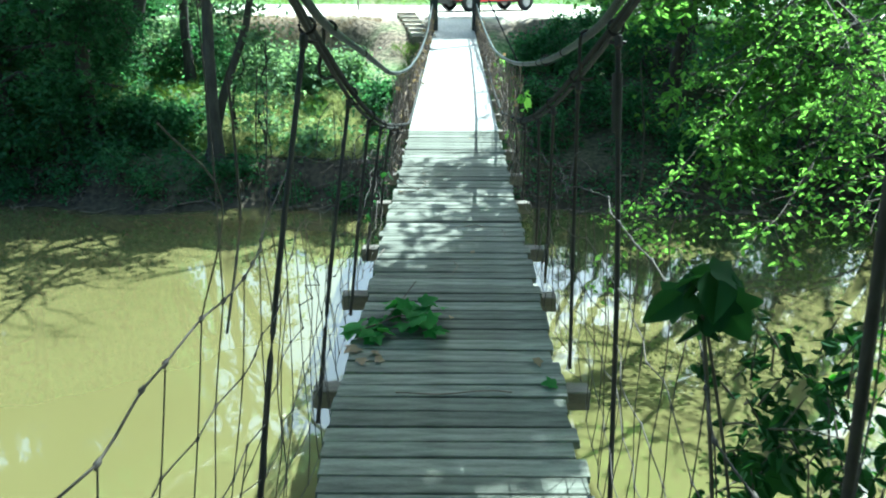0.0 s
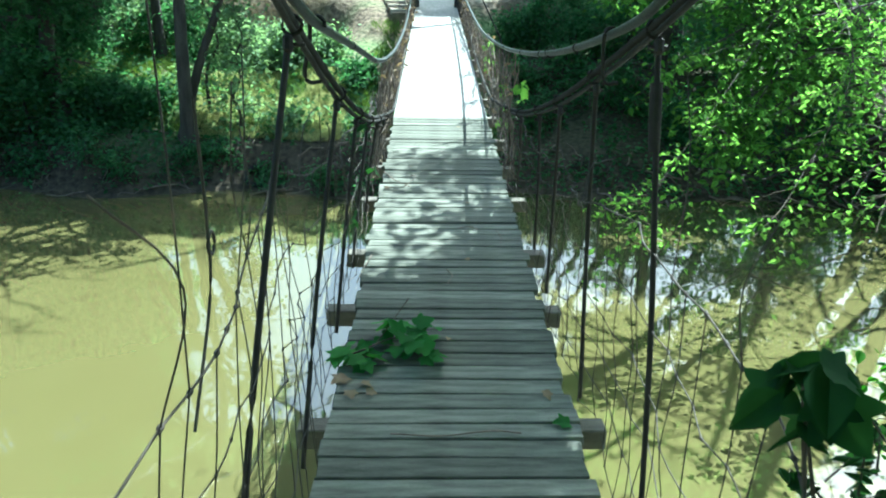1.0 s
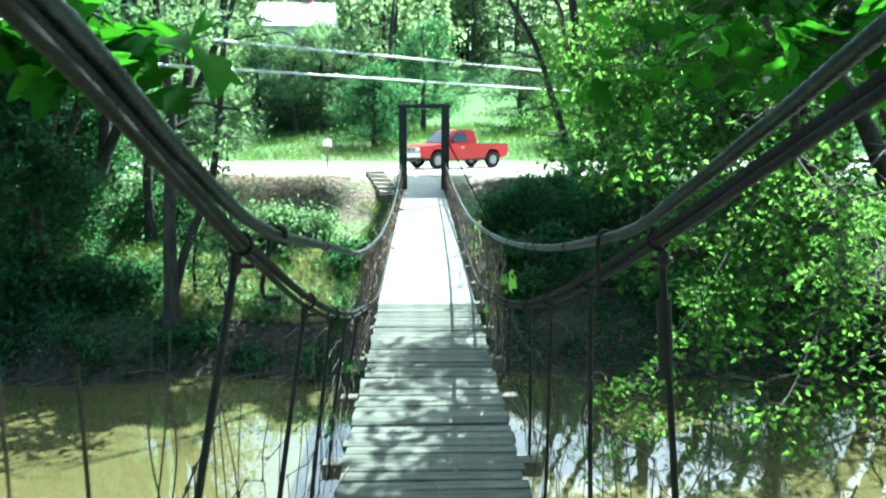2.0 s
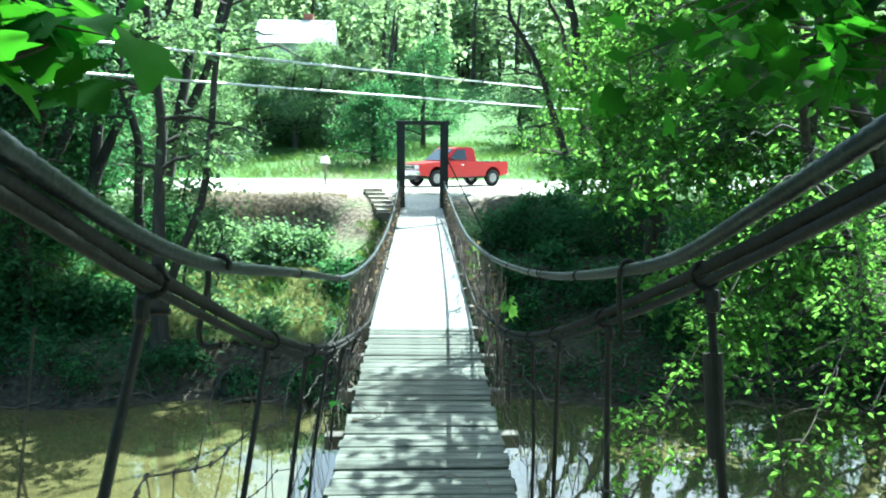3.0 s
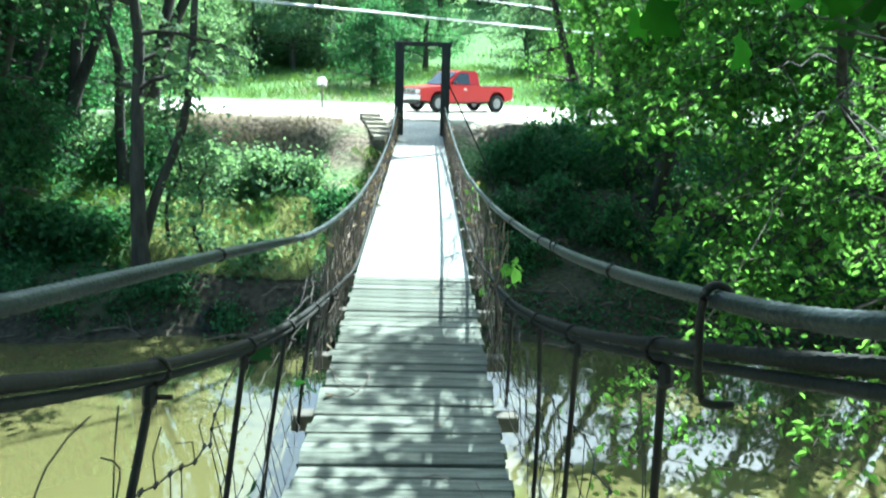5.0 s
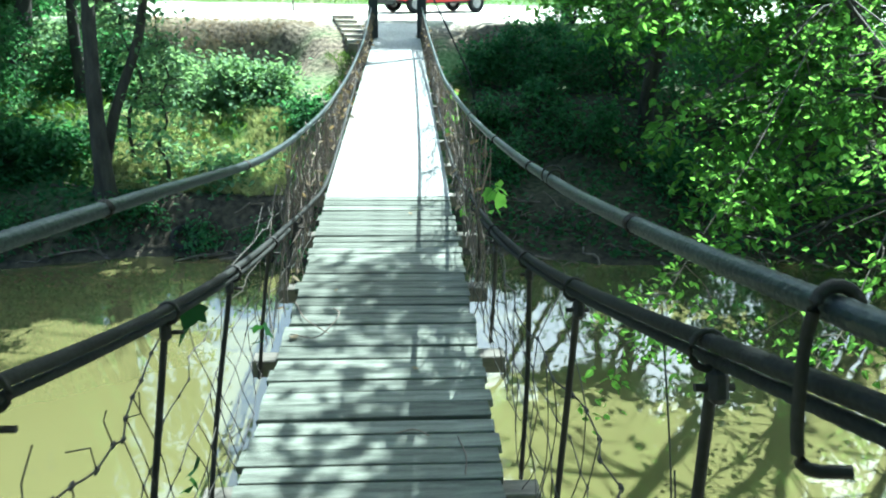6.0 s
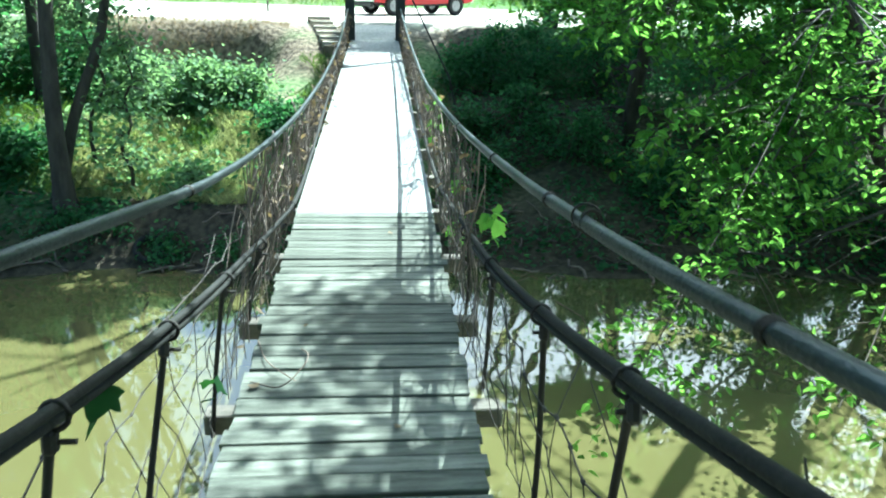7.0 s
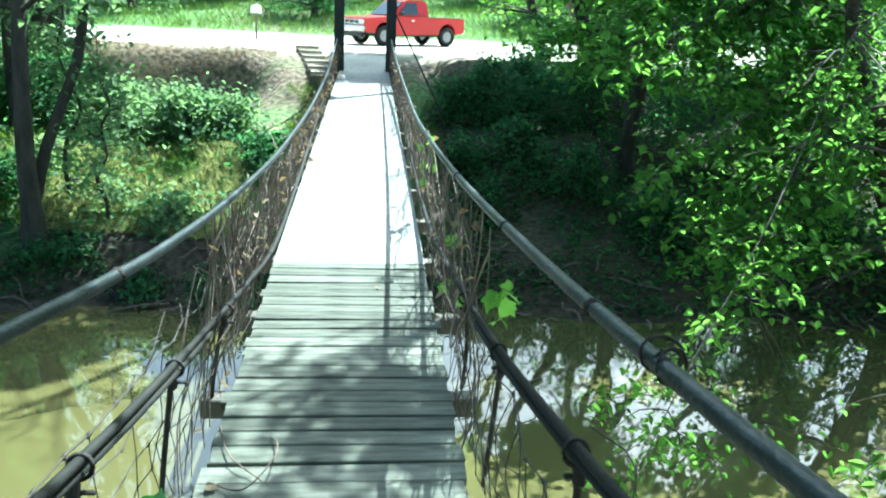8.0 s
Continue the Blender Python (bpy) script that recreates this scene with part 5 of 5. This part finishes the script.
# ---- leaf litter, the fallen sprig and twigs on the planks ----
sprig = empty("fallen_sprig", "fallen leafy green sprig lying on the planks", "sprig", (-0.32, 5.75, deck_z(5.75)))
rng = np.random.default_rng(41)
s, lv = Soup(), Soup()
s.tube(spline([(-0.60, 5.62, 0.075), (-0.45, 5.72, 0.09), (-0.30, 5.80, 0.11), (-0.14, 5.74, 0.08)], 0.03), 0.004, 6)
s.tube(spline([(-0.40, 5.75, 0.10), (-0.31, 5.96, 0.15), (-0.25, 6.06, 0.2)], 0.03), 0.003, 6)
s.mesh("stem", M_TWIG, sprig, smooth=True)
for centre, spread, n in (((-0.48, 5.66, 0.09), (0.055, 0.05, 0.015), 12), ((-0.20, 5.72, 0.13), (0.055, 0.06, 0.045), 20), ((-0.33, 5.86, 0.11), (0.07, 0.06, 0.03), 10)):
    C = np.array([centre]) + rng.normal(0, 1, (n, 3)) * spread
    C[:, 2] = np.maximum(C[:, 2], 0.085)
    lv.lobed(C, 0.10, rng, down=0.1, tilt=0.35)
for v in lv.v:
    v[:, 2] = np.maximum(v[:, 2], 0.060)
lv.mesh("leaves", M_LEAF_FRESH, sprig)


def litter(x, y, size, seed, m, label, curl=0.4):
    g = np.random.default_rng(seed)
    lf = Soup()
    lf.lobed([(0, 0, 0.012)], size, g, down=0.0, tilt=0.18)
    ob = lf.mesh("fallen_leaf", m)
    ob.location = (x, y, deck_z(y) + 0.006 - min(v[2] for v in lf.v[0]))
    return tagged(ob, label, "leaf", "fallen leaves on the planks")


litter(0.43, 5.16, 0.085, 1, M_LEAF_FRESH, "pale green fallen leaf lying on the planks")
for k, (x, y, sz) in enumerate([(-0.49, 5.40, 0.06), (-0.45, 5.46, 0.07), (-0.51, 5.52, 0.08), (-0.42, 5.38, 0.05), (-0.48, 5.58, 0.05), (0.35, 5.37, 0.05), (-0.05, 5.9, 0.04), (0.15, 8.0, 0.04), (-0.3, 8.9, 0.03), (0.17, 10.3, 0.05), (-0.47, 8.3, 0.05), (0.1, 6.9, 0.03)]):
    litter(x, y, sz, 50 + k, M_LEAF_DEAD, "curled brown dead leaf lying on the planks")


def twig(pts, r=0.004):
    tw = Soup()
    tw.tube(spline([(x, y, deck_z(y) + r + 0.003 + dz) for x, y, dz in pts], 0.02), r * 0.8, 5)
    return tagged(tw.mesh("fallen_twig", M_VINE, smooth=True), "thin dry twig lying on the planks", "twig", "fallen twigs on the planks")


twig([(-0.30, 5.09, 0), (-0.1, 5.07, 0.004), (0.1, 5.11, 0), (0.22, 5.09, 0.004)])
twig([(-0.50, 8.36, 0), (-0.36, 8.28, 0.02), (-0.27, 8.4, 0.05), (-0.26, 8.55, 0.03), (-0.3, 8.66, 0)])
twig([(-0.52, 8.75, 0), (-0.44, 8.5, 0.02), (-0.3, 8.36, 0)])
twig([(-0.56, 6.55, 0), (-0.53, 6.7, 0.03), (-0.5, 6.95, 0.01)])
twig([(-0.04, 6.55, 0), (-0.01, 6.65, 0.006), (-0.04, 6.75, 0)])
twig([(0.05, 7.45, 0), (0.13, 7.47, 0.005), (0.19, 7.43, 0)])
twig([(0.31, 7.42, 0), (0.33, 7.27, 0.01), (0.32, 7.17, 0)])

# ---- overhead lines ----
for a, b in (((-4.65, 15.0, 3.48), (2.3, 28.0, 4.18)), ((-5.88, 15.0, 3.09), (2.0, 28.0, 3.57))):
    a, b = np.array(a), np.array(b)
    s = Soup()
    s.tube([a + (b - a) * t for t in np.linspace(-1.6, 2.6, 41)], 0.026, 6)
    tagged(s.mesh("utility_line", M_ALU, smooth=True), "pale overhead utility line across the creek", "utility line", "utility lines", "structure")

# guy rope of the gate
s = Soup()
s.tube([(0.62, 22.1, 1.85), (1.5, 20.6, 0.05), (1.75, 20.2, ground_z(1.75, 20.2) - 0.05)], 0.018, 6)
tagged(s.mesh("guy_cable", M_IRON, smooth=True), "dark guy cable anchored from the gate post", "guy cable")

# ---- timber steps down the bank ----
steps = empty("timber_steps", "timber steps set into the dry bank", "steps", (-1.2, 24.4, 0.5))
for k in range(6):
    f = k / 5
    x, y, z = -1.34 + 0.48 * f, 25.3 - 1.9 * f, 0.93 - 0.46 * f
    bm = bmesh.new()
    box(bm, x, y, z - 0.05, 0.56, 0.2, 0.13, 0.012)
    part("tread", bm, M_TIE, steps)
    bm = bmesh.new()
    box(bm, x + 0.045, y - 0.19, z - 0.2 - 0.2 * f, 0.56, 0.185, 0.29 + 0.4 * f, 0.01)
    part("earth_fill", bm, M_EARTH, steps)

# an old tyre on the mud at the water's edge
tx, ty = -3.42, 16.75
tz = ground_z(tx, ty)
V, F = [], []
for i in range(28):
    a = 2 * math.pi * i / 28
    for r, u in ((0.2, 0.0), (0.24, -0.075), (0.3, -0.09), (0.33, -0.05), (0.335, 0.0), (0.33, 0.05), (0.3, 0.09), (0.24, 0.075)):
        V.append((r * math.cos(a), u, r * math.sin(a)))
for i in range(28):
    for j in range(8):
        F.append((i * 8 + j, i * 8 + (j + 1) % 8, (i + 1) % 28 * 8 + (j + 1) % 8, (i + 1) % 28 * 8 + j))
tyre = put("old_tyre", [(0.72 * a, 0.72 * b, 0.72 * c) for a, b, c in V], F, M_TYRE, smooth=True)
tyre.matrix_basis = pose(tx, ty, tz + 0.12, -48, 0, 12)
tagged(tyre, "muddy grey old tyre lying at the water's edge", "tyre")

# ---- the house on the hill ----
hx, hy = -9.3, 64.0
hz = ground_z(hx, hy)
house = empty("house", "white house with a pale roof among trees on the hill", "house", (hx, hy, hz))
H = 9.9
bm = bmesh.new()
box(bm, hx, hy, (hz + H) / 2, 5.2, 6.0, H - hz + 0.4)
part("wall", bm, M_WHITE, house)
bm = bmesh.new()
vs = [bm.verts.new(c) for c in ((hx - 2.9, hy - 3.6, H), (hx + 2.9, hy - 3.6, H), (hx + 2.9, hy + 3.6, H), (hx - 2.9, hy + 3.6, H), (hx - 2.9, hy, H + 2.2), (hx + 2.9, hy, H + 2.2))]
for f in ((0, 1, 5, 4), (2, 3, 4, 5), (1, 2, 5), (3, 0, 4), (3, 2, 1, 0)):
    bm.faces.new([vs[i] for i in f])
part("roof", bm, M_ROOF, house)
bm = bmesh.new()
box(bm, hx + 0.8, hy + 0.4, H + 2.1, 0.75, 0.7, 1.2, 0.02)
part("chimney", bm, M_BRICK, house)

# ---- grass on the banks ----
rng = np.random.default_rng(61)


def tufts(name, label, m, n, xr, yr, size, test):
    s = Soup()
    x, y = rng.uniform(*xr, n), rng.uniform(*yr, n)
    C = np.array([(a, b, ground_z(a, b) - 0.01) for a, b in zip(x, y) if test(a, b)])
    s.leaves(C, size, rng, droop=-1.5, flat=0.2, ratio=0.05, fine=0)
    tagged(s.mesh(name, m), label, "grass", kind="stuff")


def bank_cover():
    """Low leaves, roots and dead sticks over the muddy slope."""
    s, r = Soup(), Soup()
    n = 26000
    x, y = rng.uniform(-15, 9, n), rng.uniform(15, 21, n)
    C = np.array([(a, b, ground_z(a, b) + 0.02 + 0.22 * rng.uniform() ** 2) for a, b in zip(x, y) if 0.15 < b - shore(a) < 4.5 and noise.noise(Vector((a * 0.8, b * 0.8, 4))) > -0.12 and not -0.9 < a < 0.9])
    s.leaves(C, 0.11, rng, droop=0.1, flat=0.4)
    tagged(s.mesh("bank_cover", M_LEAF_B), "low dark green leaves over the muddy slope", "ground cover", kind="stuff")
    for q in range(220):
        a = rng.uniform(-15, 9)
        b = shore(a) + rng.uniform(-0.2, 1.6)
        d = rng.uniform(0, 2 * math.pi)
        ln = rng.uniform(0.2, 1.0)
        pts = []
        for t in np.linspace(-0.5, 0.5, 5):
            px, py = a + math.cos(d) * ln * t + rng.normal(0, 0.03), b + math.sin(d) * ln * t * 0.6 + rng.normal(0, 0.03)
            pts.append((px, py, max(ground_z(px, py), WATER - 0.05) + rng.uniform(0.0, 0.08)))
        r.tube(spline(pts, 0.1), rng.uniform(0.006, 0.022), 5)
    tagged(r.mesh("dead_sticks", M_VINE), "dead sticks and roots along the waterline", "sticks", kind="stuff")


bank_cover()
tufts("bank_grass", "patchy green grass on the bank", M_GRASS, 48000, (-14, 1.5), (17.6, 23), 0.24, lambda a, b: b - shore(a) > 1.0 + 1.2 * noise.noise(Vector((a * 1.3, b * 1.3, 8))) and noise.noise(Vector((a * 0.7, b * 0.7, 2))) > -0.08)
tufts("pale_grass", "pale yellow-green sunlit grass on the bank", M_STRAW_SUNLIT, 28000, (-5.2, -1.9), (17.3, 20.0), 0.20, lambda a, b: b - shore(a) > 1.0 and noise.noise(Vector((a * 0.9, b * 0.9, 12))) > -0.25)
tufts("dry_bank_grass", "tall dry brown grass along the bank", M_DRYGRASS, 26000, (-7, 2.4), (21.3, 24.9), 0.13, lambda a, b: not (-2.0 < a < 0.9) and noise.noise(Vector((a * 0.6, b * 0.6, 5))) > -0.3 + 0.5 * smooth(0.9, 2.4, a) + 0.5 * smooth(-4.5, -7, a) + 0.9 * smooth(24.3, 23.6, b))
tufts("verge_grass", "green grass verge behind the road", M_GRASS, 22000, (-24, 18), (41.0, 58), 0.5, lambda a, b: True)
